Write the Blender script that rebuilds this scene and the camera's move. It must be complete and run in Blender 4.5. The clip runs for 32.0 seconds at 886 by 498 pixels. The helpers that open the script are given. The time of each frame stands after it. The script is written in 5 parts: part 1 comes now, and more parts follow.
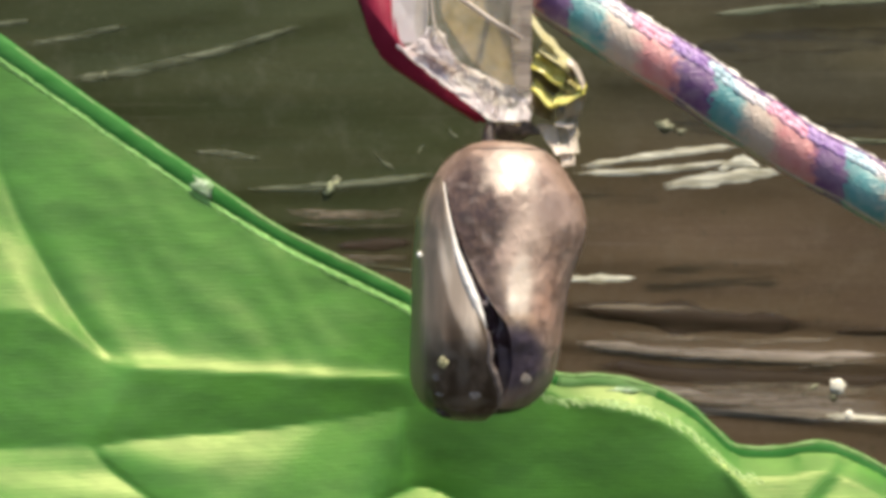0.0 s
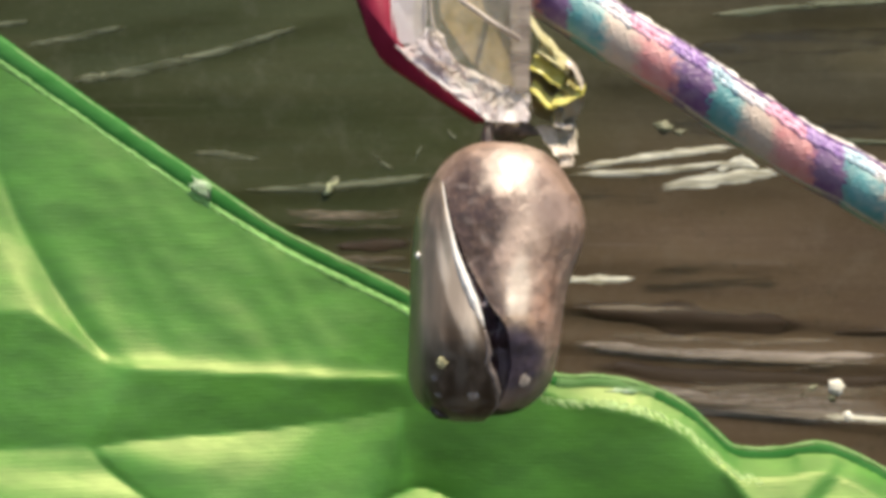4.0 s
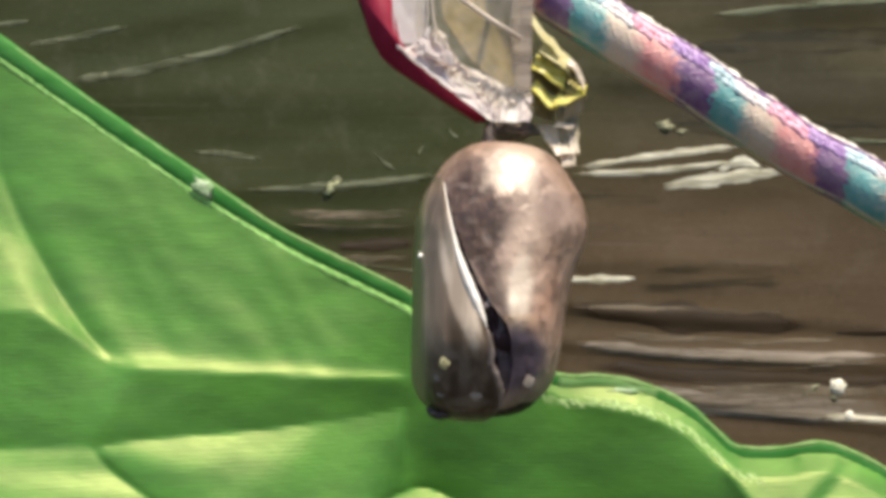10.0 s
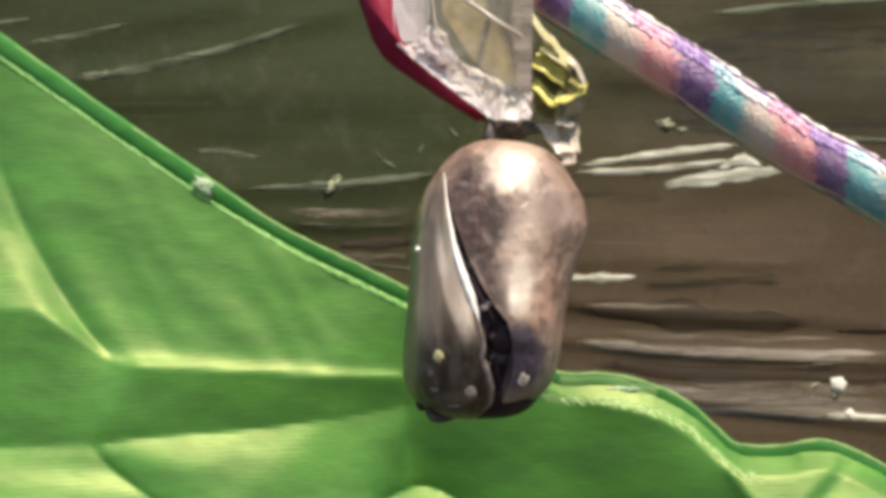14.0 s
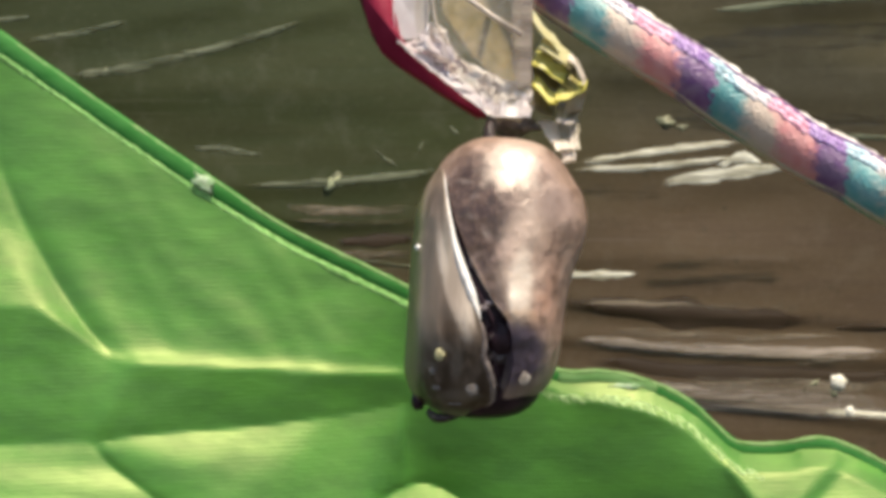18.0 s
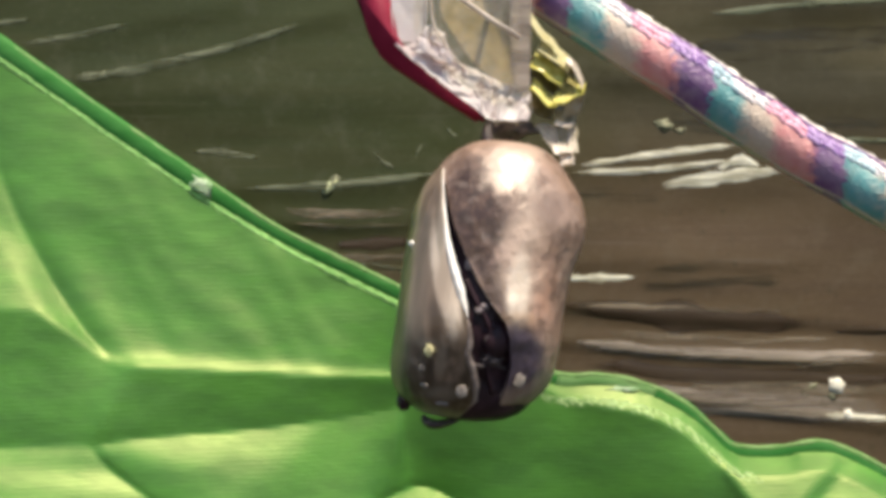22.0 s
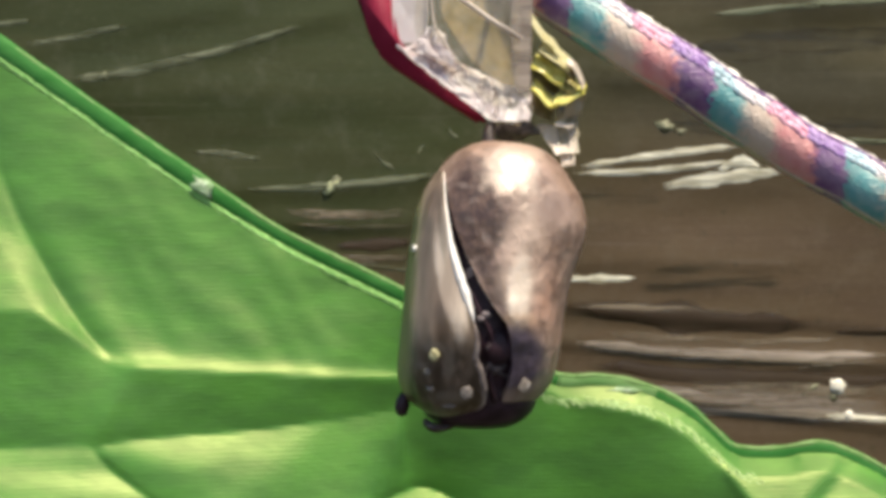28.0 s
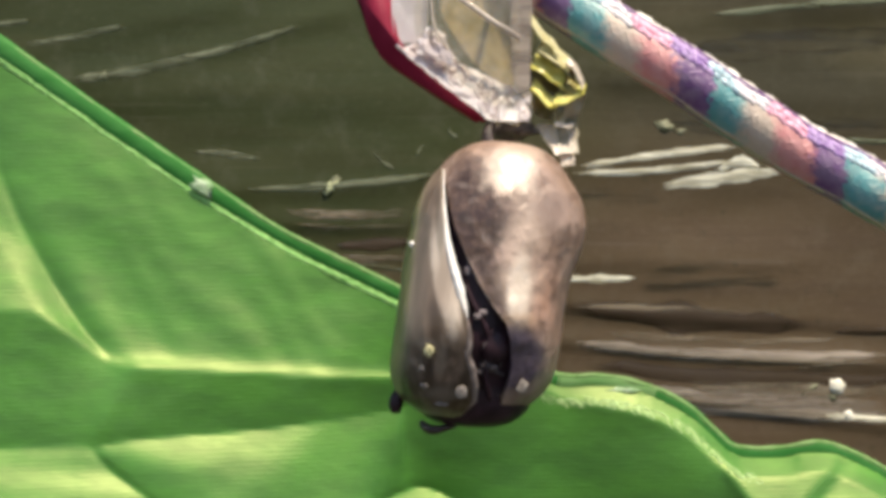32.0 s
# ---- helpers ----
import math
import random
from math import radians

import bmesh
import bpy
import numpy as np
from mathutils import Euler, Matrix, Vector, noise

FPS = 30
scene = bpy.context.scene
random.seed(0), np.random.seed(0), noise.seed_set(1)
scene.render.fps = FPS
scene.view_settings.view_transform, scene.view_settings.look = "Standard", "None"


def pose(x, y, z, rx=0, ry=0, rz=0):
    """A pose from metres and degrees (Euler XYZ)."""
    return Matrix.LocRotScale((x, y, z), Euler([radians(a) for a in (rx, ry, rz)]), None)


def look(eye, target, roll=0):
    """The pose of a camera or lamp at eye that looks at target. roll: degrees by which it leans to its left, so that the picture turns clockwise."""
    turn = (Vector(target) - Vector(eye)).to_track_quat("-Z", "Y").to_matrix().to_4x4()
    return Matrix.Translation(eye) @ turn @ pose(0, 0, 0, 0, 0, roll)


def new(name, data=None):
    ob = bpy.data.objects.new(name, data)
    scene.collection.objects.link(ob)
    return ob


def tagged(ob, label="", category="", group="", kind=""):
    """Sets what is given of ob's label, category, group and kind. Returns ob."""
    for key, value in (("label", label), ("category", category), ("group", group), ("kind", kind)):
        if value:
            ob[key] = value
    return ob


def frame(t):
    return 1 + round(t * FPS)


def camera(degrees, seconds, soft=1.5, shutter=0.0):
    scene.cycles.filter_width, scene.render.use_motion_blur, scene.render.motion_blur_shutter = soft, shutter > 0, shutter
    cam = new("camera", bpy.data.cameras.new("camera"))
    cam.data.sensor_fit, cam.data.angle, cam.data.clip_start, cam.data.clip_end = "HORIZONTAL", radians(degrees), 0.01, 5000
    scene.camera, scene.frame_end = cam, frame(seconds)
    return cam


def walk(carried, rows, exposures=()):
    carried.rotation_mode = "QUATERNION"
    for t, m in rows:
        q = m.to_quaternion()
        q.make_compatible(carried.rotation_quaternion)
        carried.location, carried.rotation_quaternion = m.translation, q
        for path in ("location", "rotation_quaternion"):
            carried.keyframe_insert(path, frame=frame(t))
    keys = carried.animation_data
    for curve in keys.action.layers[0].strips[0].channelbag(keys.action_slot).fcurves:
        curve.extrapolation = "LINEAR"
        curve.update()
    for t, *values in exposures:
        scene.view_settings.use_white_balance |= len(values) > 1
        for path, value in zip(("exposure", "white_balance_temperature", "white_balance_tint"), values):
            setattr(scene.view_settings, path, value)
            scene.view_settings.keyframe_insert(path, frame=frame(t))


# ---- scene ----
EYE = (0.0, -0.1536, 0.0)
cam = camera(30, 32.0, soft=4.5)
# seconds, and the aim in millimetres right of and above the middle of the place
AIM = [
    (0, 0, 0.04), (0.5, 0.04, 0.2), (1, 0.08, 0.32), (1.5, 0.16, 0.24), (2, 0.16, 0.24), (2.5, 0.16, 0.24),
    (3, 0.24, 0.24), (3.5, 0.16, 0.16), (5.5, 0.08, 0.08), (6, 0.08, 0.08), (6.5, 0.08, 0), (7, 0.08, 0),
    (7.5, 0.08, 0), (8, 0.08, 0.08), (8.5, 0.04, 0.04), (9, 0, 0), (9.5, -0.04, 0.16), (10, -0.04, 0.08),
    (10.5, -0.08, 0.08), (11, -0.08, 0.08), (11.5, -0.08, 0.08), (12, 0, 0.04), (12.5, 0, 0), (13, 0, 0),
    (13.5, 0, 0), (14, -0.08, -0.08), (14.5, -0.24, -0.08), (16.5, -0.24, 0), (17, -0.2, -0.24), (17.5, -0.12, -0.24),
    (18, -0.08, -0.33), (18.5, 0, -0.16), (19, -0.08, -0.16), (19.5, -0.08, -0.08), (20, -0.08, -0.08), (20.5, 0, -0.04),
    (21, 0.04, -0.08), (21.5, 0, -0.16), (22, 0.08, -0.04), (22.5, 0.08, 0.08), (23, 0.08, 0), (23.5, 0.08, 0),
    (24, 0.16, 0), (24.5, 0.24, 0), (25, 0.16, 0.08), (25.5, 0.16, 0.08), (27.5, 0, 0.08), (28, 0, 0.04),
    (28.5, 0, 0.04), (29, 0, 0), (29.5, 0, -0.04), (30, -0.08, 0), (30.5, -0.08, -0.08), (31, -0.08, -0.08),
    (31.5, -0.08, -0.08), (32, 0.04, 0.04),
]
walk(cam, [(t, look(EYE, (x / 1000, 0.0, z / 1000))) for t, x, z in AIM])

# ---- light ----
SUN = Vector((0.20, -0.345, 0.915)).normalized()
world = bpy.data.worlds.new("sky")
scene.world = world
world.use_nodes = True
wn = world.node_tree
sky = wn.nodes.new("ShaderNodeTexSky")
sky.sky_type, sky.sun_disc = "NISHITA", False
sky.sun_elevation = math.asin(SUN.z)
sky.sun_rotation = math.atan2(SUN.x, SUN.y)
wn.links.new(sky.outputs[0], wn.nodes["Background"].inputs[0])
wn.nodes["Background"].inputs[1].default_value = 0.115
lamp = bpy.data.lights.new("sun", "SUN")
lamp.energy, lamp.angle, lamp.color = 4.35, radians(0.5), (1.0, 0.868, 0.675)
new("sun", lamp).matrix_world = look(SUN * 2, (0, 0, 0))
scene.view_settings.exposure = 0.58


# ---- materials ----
class Nodes:
    """A small builder of node materials; textures are laid out in millimetres."""

    def __init__(self, name):
        self.mat = bpy.data.materials.new(name)
        self.mat.use_nodes = True
        self.t = self.mat.node_tree
        self.bsdf = self.t.nodes["Principled BSDF"]
        c = self.t.nodes.new("ShaderNodeTexCoord")
        s = self.t.nodes.new("ShaderNodeVectorMath")
        s.operation = "SCALE"
        s.inputs["Scale"].default_value = 1000
        self.t.links.new(c.outputs["Object"], s.inputs[0])
        self.co = s.outputs[0]

    def link(self, a, b):
        self.t.links.new(a, b)

    def set(self, **values):
        for key, value in values.items():
            self.bsdf.inputs[key.replace("_", " ")].default_value = value
        return self

    def moved(self, loc=(0, 0, 0), scale=(1, 1, 1), rot=(0, 0, 0)):
        m = self.t.nodes.new("ShaderNodeMapping")
        m.inputs["Location"].default_value = loc
        m.inputs["Scale"].default_value = scale
        m.inputs["Rotation"].default_value = [radians(a) for a in rot]
        self.link(self.co, m.inputs[0])
        return m.outputs[0]

    def noise(self, scale, stretch=(1, 1, 1), detail=4, rough=0.55, lo=0.3, hi=0.7, rot=(0, 0, 0)):
        n = self.t.nodes.new("ShaderNodeTexNoise")
        n.inputs["Scale"].default_value = scale
        n.inputs["Detail"].default_value = detail
        n.inputs["Roughness"].default_value = rough
        self.link(self.moved((3, 5, 7), stretch, rot), n.inputs["Vector"])
        return self.span(n.outputs["Fac"], lo, hi)

    def span(self, value, lo, hi, a=0.0, b=1.0):
        r = self.t.nodes.new("ShaderNodeMapRange")
        r.interpolation_type = "SMOOTHSTEP"
        for i, v in enumerate((lo, hi, a, b)):
            r.inputs[i + 1].default_value = v
        self.link(value, r.inputs[0])
        return r.outputs[0]

    def wave(self, scale, axis="Z", distort=0.0, dscale=1.0, rot=(0, 0, 0)):
        w = self.t.nodes.new("ShaderNodeTexWave")
        w.bands_direction = axis
        w.inputs["Scale"].default_value = scale
        w.inputs["Distortion"].default_value = distort
        w.inputs["Detail Scale"].default_value = dscale
        self.link(self.moved(rot=rot), w.inputs["Vector"])
        return w.outputs["Fac"]

    def blob(self, x, z, a, b, soft=0.5, wobble=0.25, lean=0.0):
        """1 inside an ellipse about (x, z) in millimetres, 0 outside, with a soft uneven edge, its foot leaning right."""
        m = self.moved((-x, 0, -z))
        for turn, size in (((0, radians(lean), 0), (1, 1, 1)), ((0, 0, 0), (1 / a, 0, 1 / b))):
            step = self.t.nodes.new("ShaderNodeMapping")
            step.inputs["Rotation"].default_value = turn
            step.inputs["Scale"].default_value = size
            self.link(m, step.inputs[0])
            m = step.outputs[0]
        n = self.t.nodes.new("ShaderNodeTexNoise")
        n.inputs["Scale"].default_value = 0.7
        self.link(self.co, n.inputs["Vector"])
        k = self.t.nodes.new("ShaderNodeVectorMath")
        k.operation = "LENGTH"
        self.link(m, k.inputs[0])
        s = self.t.nodes.new("ShaderNodeMath")
        s.operation = "MULTIPLY_ADD"
        s.inputs[1].default_value = wobble * 2
        self.link(n.outputs["Fac"], s.inputs[0])
        self.link(k.outputs["Value"], s.inputs[2])
        return self.span(s.outputs[0], 1 + wobble - soft, 1 + wobble + soft, 1.0, 0.0)

    def axis(self, which, lo, hi, wobble=0.0, scale=0.2):
        """0 to 1 from lo to hi millimetres along an axis."""
        s = self.t.nodes.new("ShaderNodeSeparateXYZ")
        self.link(self.co, s.inputs[0])
        v = s.outputs[which]
        if wobble:
            n = self.t.nodes.new("ShaderNodeTexNoise")
            n.inputs["Scale"].default_value = scale
            self.link(self.co, n.inputs["Vector"])
            m = self.t.nodes.new("ShaderNodeMath")
            m.operation = "MULTIPLY_ADD"
            m.inputs[1].default_value = wobble
            self.link(n.outputs["Fac"], m.inputs[0])
            self.link(v, m.inputs[2])
            v = m.outputs[0]
        return self.span(v, lo, hi)

    def mix(self, fac, a, b):
        m = self.t.nodes.new("ShaderNodeMix")
        m.data_type = "RGBA"
        for i, v in ((0, fac), (6, a), (7, b)):
            if isinstance(v, (tuple, list)):
                m.inputs[i].default_value = (*v, 1)
            elif isinstance(v, (int, float)):
                m.inputs[i].default_value = v
            else:
                self.link(v, m.inputs[i])
        return m.outputs[2]

    def colour(self, value):
        if isinstance(value, tuple):
            self.bsdf.inputs["Base Color"].default_value = (*value, 1)
        else:
            self.link(value, self.bsdf.inputs["Base Color"])
        return self

    def rough(self, fac, lo, hi):
        self.link(self.span(fac, 0, 1, lo, hi), self.bsdf.inputs["Roughness"])
        return self

    def bump(self, *layers):
        """layers: (height, strength, millimetres)."""
        last = None
        for h, strength, depth in layers:
            b = self.t.nodes.new("ShaderNodeBump")
            b.inputs["Strength"].default_value = strength
            b.inputs["Distance"].default_value = depth / 1000
            self.link(h, b.inputs["Height"])
            if last:
                self.link(last, b.inputs["Normal"])
            last = b.outputs[0]
        self.link(last, self.bsdf.inputs["Normal"])
        return self


def plain(name, a, b, scale, rough, depth=0.05, stretch=(1, 1, 1), **values):
    """Two mottled tones with a fine relief."""
    n = Nodes(name)
    f, g = n.noise(scale, stretch), n.noise(scale * 5, stretch, 2)
    n.colour(n.mix(f, a, b)).set(Roughness=rough, **values)
    n.bump((f, 0.6, depth * 2), (g, 0.5, depth))
    return n.mat


def translucent(n, amount, tint):
    """Lets part of the light through the skin."""
    tr = n.t.nodes.new("ShaderNodeBsdfTranslucent")
    tr.inputs[0].default_value = (*tint, 1)
    mx = n.t.nodes.new("ShaderNodeMixShader")
    if isinstance(amount, float):
        mx.inputs[0].default_value = amount
    else:
        n.link(amount, mx.inputs[0])
    n.link(n.bsdf.outputs[0], mx.inputs[1])
    n.link(tr.outputs[0], mx.inputs[2])
    n.link(mx.outputs[0], n.t.nodes["Material Output"].inputs[0])
    return n.mat


def vinyl_material():
    n = Nodes("dark_vinyl")
    streak = n.noise(0.30, (0.10, 1, 1.0), 5, 0.6, 0.36, 0.70, (0, 4, 0))
    cloud = n.noise(0.05, (0.6, 1, 1), 3)
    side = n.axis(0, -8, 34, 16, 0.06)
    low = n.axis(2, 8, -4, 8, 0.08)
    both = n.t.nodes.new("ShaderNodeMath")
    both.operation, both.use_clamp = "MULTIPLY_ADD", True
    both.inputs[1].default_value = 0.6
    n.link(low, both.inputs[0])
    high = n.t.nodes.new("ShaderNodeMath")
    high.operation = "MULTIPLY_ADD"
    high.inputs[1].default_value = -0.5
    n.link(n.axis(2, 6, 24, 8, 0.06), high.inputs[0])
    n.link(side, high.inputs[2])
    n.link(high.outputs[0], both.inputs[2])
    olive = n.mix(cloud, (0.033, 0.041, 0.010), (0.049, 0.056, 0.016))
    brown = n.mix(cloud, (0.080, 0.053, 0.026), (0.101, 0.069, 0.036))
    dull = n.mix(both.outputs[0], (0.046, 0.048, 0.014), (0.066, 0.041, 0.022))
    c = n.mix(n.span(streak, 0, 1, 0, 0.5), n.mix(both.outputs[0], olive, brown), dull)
    dust = n.noise(0.9, (0.6, 1, 1), 6, 0.7, 0.54, 0.74)
    c = n.mix(n.span(dust, 0, 1, 0, 0.34), c, n.mix(both.outputs[0], (0.10, 0.105, 0.055), (0.135, 0.10, 0.068)))
    grain = n.noise(1.6, (0.7, 1, 1), 6, 0.8, 0.40, 0.72, (0, -30, 0))
    c = n.mix(n.span(grain, 0, 1, 0, 0.35), c, n.mix(both.outputs[0], (0.066, 0.070, 0.029), (0.125, 0.094, 0.056)))
    pit = n.noise(0.6, (1, 1, 0.9), 5, 0.7, 0.55, 0.75, (0, 50, 0))
    c = n.mix(n.span(pit, 0, 1, 0, 0.4), c, (0.026, 0.026, 0.011))
    haze = n.noise(0.35, (1, 1, 0.8), 5, 0.65, 0.46, 0.72, (0, 35, 0))
    c = n.mix(n.span(haze, 0, 1, 0, 0.42), c, n.mix(both.outputs[0], (0.082, 0.086, 0.046), (0.115, 0.087, 0.053)))
    scratch = n.noise(0.5, (0.07, 1, 2.2), 3, 0.5, 0.60, 0.74, (0, 6, 0))
    c = n.mix(n.span(scratch, 0, 1, 0, 0.3), c, n.mix(both.outputs[0], (0.11, 0.11, 0.06), (0.14, 0.11, 0.08)))
    # unevenly darker towards the upper right
    patchy = n.noise(0.07, (0.5, 1, 1.2), 3, 0.5, 0.25, 0.6)
    corner = n.mix(n.axis(0, 8, 34, 10, 0.08), (0, 0, 0), n.mix(n.axis(2, 11, 22, 6, 0.1), (0, 0, 0), patchy))
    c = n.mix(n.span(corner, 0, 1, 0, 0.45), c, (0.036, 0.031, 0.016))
    n.colour(c)
    n.rough(streak, 0.42, 0.55).set(Specular_IOR_Level=0.3)
    fine = n.noise(2.0, (0.3, 1, 1), 3)
    n.bump((streak, 0.12, 0.2), (fine, 0.15, 0.04))
    return n.mat


def cloth_material(name, deep, light, rib_depth, gloss=0.9, sheen=0.3):
    n = Nodes(name)
    cloud = n.noise(0.22, (0.5, 1, 1.5), 6, 0.65, 0.30, 0.72, (0, -24, 0))
    n.colour(n.mix(cloud, deep, light)).rough(cloud, 0.58, 0.52).set(IOR=1.72, Specular_IOR_Level=gloss, Sheen_Weight=sheen, Sheen_Roughness=0.45)
    n.bsdf.inputs["Sheen Tint"].default_value = (1.0, 1.0, 0.7, 1)
    n.bsdf.inputs["Specular Tint"].default_value = (1.0, 0.96, 0.50, 1)
    rib = n.wave(0.68, "Z", 0.7, 0.5, (0, 1.5, 0))
    thread = n.noise(2.2, (0.25, 1, 1.2), 3)
    n.bump((rib, rib_depth, 0.05), (thread, 0.22, 0.05))
    return translucent(n, 0.14, (light[0] * 1.5, light[1] * 1.6, light[2] * 1.2))


def shell_material(name):
    """The mottled pupal skin, laid out from where the pupa hangs."""
    n = Nodes(name)
    mott = n.noise(0.5, (1, 1, 0.6), 5, 0.6)
    fleck = n.noise(1.1, (1, 1, 0.7), 4, 0.65, 0.48, 0.72)
    c = n.mix(mott, (0.31, 0.205, 0.150), (0.52, 0.365, 0.280))
    c = n.mix(n.span(fleck, 0, 1, 0, 0.4), c, (0.54, 0.40, 0.32))
    rosy = n.blob(4.6, -12.4, 1.5, 4.4, 0.6, 0.3)
    c = n.mix(n.span(rosy, 0, 1, 0, 0.6), c, (0.62, 0.35, 0.24))
    umber = n.blob(3.6, -6.0, 3.0, 2.9, 0.6, 0.5)
    c = n.mix(n.span(umber, 0, 1, 0, 0.85), c, n.mix(fleck, (0.12, 0.074, 0.053), (0.25, 0.165, 0.125)))
    grey = n.blob(6.3, -7.5, 2.6, 6.0, 0.7, 0.3)
    c = n.mix(n.span(grey, 0, 1, 0, 0.5), c, (0.38, 0.270, 0.210))
    masks = []
    for x, z, a, b, lean, k in ((-1.9, -2.9, 2.3, 2.2, 0, 0.6), (-1.55, -6.9, 2.95, 4.7, -4, 0.92), (0.2, -12.6, 1.1, 4.2, 22, 0.75)):
        dark = n.span(n.blob(x, z, a, b, 0.34, 0.5, lean), 0, 1, 0, k)
        c = n.mix(dark, c, n.mix(fleck, (0.036, 0.018, 0.012), (0.125, 0.070, 0.049)))
        masks.append(dark)
    for x, z, a, b, lean, k in ((-0.6, -8.7, 0.34, 0.75, 25, 0.5), (-1.6, -5.4, 0.42, 0.25, 0, 0.3), (-2.5, -4.0, 0.75, 0.25, -10, 0.22), (-1.9, -7.2, 0.5, 0.3, -20, 0.25)):
        c = n.mix(n.span(n.blob(x, z, a, b, 0.9, 0.4, lean), 0, 1, 0, k), c, (0.50, 0.40, 0.34))
    for x, z, a, b in ((0.1, -3.9, 0.45, 0.8), (-1.0, -6.7, 0.9, 0.6), (-0.4, -2.6, 0.5, 0.3), (-2.2, -8.6, 0.7, 1.2)):
        c = n.mix(n.span(n.blob(x, z, a, b, 0.8, 0.4), 0, 1, 0, 0.6), c, (0.060, 0.028, 0.021))
    low = n.axis(2, -20.0, -23.0, 1.0, 0.4)
    c = n.mix(n.span(low, 0, 1, 0, 0.75), c, (0.20, 0.155, 0.135))
    speck = n.noise(0.75, (1, 1, 0.6), 4, 0.6, 0.50, 0.62, (0, 25, 0))
    c = n.mix(n.span(speck, 0, 1, 0, 0.6), c, (0.13, 0.076, 0.053))
    # the dome's highlight, put into the skin as a pale patch with more gloss
    dome_shine = n.blob(2.1, -1.9, 3.2, 2.0, 0.45, 0.6, 40)
    c = n.mix(n.span(dome_shine, 0, 1, 0, 0.6), c, (0.72, 0.58, 0.47))
    fine = n.noise(1.6, (1, 1, 0.7), 3, 0.6, 0.42, 0.68)
    c = n.mix(n.span(fine, 0, 1, 0, 0.22), c, (0.28, 0.17, 0.12))
    # cream stripe, with the keel's highlight put into its colour
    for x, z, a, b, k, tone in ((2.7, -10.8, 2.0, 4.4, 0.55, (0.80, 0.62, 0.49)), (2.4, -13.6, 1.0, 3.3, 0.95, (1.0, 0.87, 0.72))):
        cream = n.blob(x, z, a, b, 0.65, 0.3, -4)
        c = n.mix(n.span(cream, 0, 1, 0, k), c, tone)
    gold = n.blob(2.3, -16.1, 1.6, 0.7, 0.7, 0.2)
    c = n.mix(n.span(gold, 0, 1, 0, 0.5), c, (0.66, 0.42, 0.24))
    navy = n.blob(1.9, -19.4, 3.0, 3.1, 0.4, 0.2)
    c = n.mix(n.span(navy, 0, 1, 0, 0.94), c, n.mix(fine, (0.060, 0.046, 0.078), (0.036, 0.027, 0.042)))
    n.colour(c).rough(mott, 0.36, 0.48).set(Specular_IOR_Level=0.55, Coat_IOR=2.2, Coat_Roughness=0.46, Coat_Tint=(1.0, 0.95, 0.91, 1), Specular_Tint=(1.0, 0.95, 0.91, 1))
    wax = n.mix(navy, n.mix(mott, (0.25, 0.25, 0.25), (0.85, 0.85, 0.85)), (0.08, 0.08, 0.08))
    wax = n.mix(dome_shine, wax, (1, 1, 1))
    clear = n.mix(navy, (0.2, 0.2, 0.2), (0.03, 0.03, 0.03))
    for dark in masks + [n.span(umber, 0, 1, 0, 0.55)]:
        wax = n.mix(dark, wax, (0.10, 0.10, 0.10))
        clear = n.mix(dark, clear, (0.05, 0.05, 0.05))
    n.link(wax, n.bsdf.inputs["Coat Weight"])
    n.bump((n.noise(0.28, detail=2), 0.3, 0.6), (mott, 0.35, 0.3), (fleck, 0.35, 0.12))
    return translucent(n, clear, (0.8, 0.55, 0.40))


def lip_material():
    """The thin bluish skin below the wing case."""
    n = Nodes("pupa_lip_skin")
    f = n.noise(0.6, (1, 1, 0.6), 4)
    c = n.mix(f, (0.030, 0.022, 0.034), (0.075, 0.056, 0.075))
    c = n.mix(n.axis(2, -0.5, -3.5, 1.5, 0.4), c, n.mix(f, (0.12, 0.092, 0.082), (0.21, 0.165, 0.145)))
    n.colour(c).rough(f, 0.35, 0.5).set(Specular_IOR_Level=0.5)
    n.bump((f, 0.3, 0.1))
    return n.mat


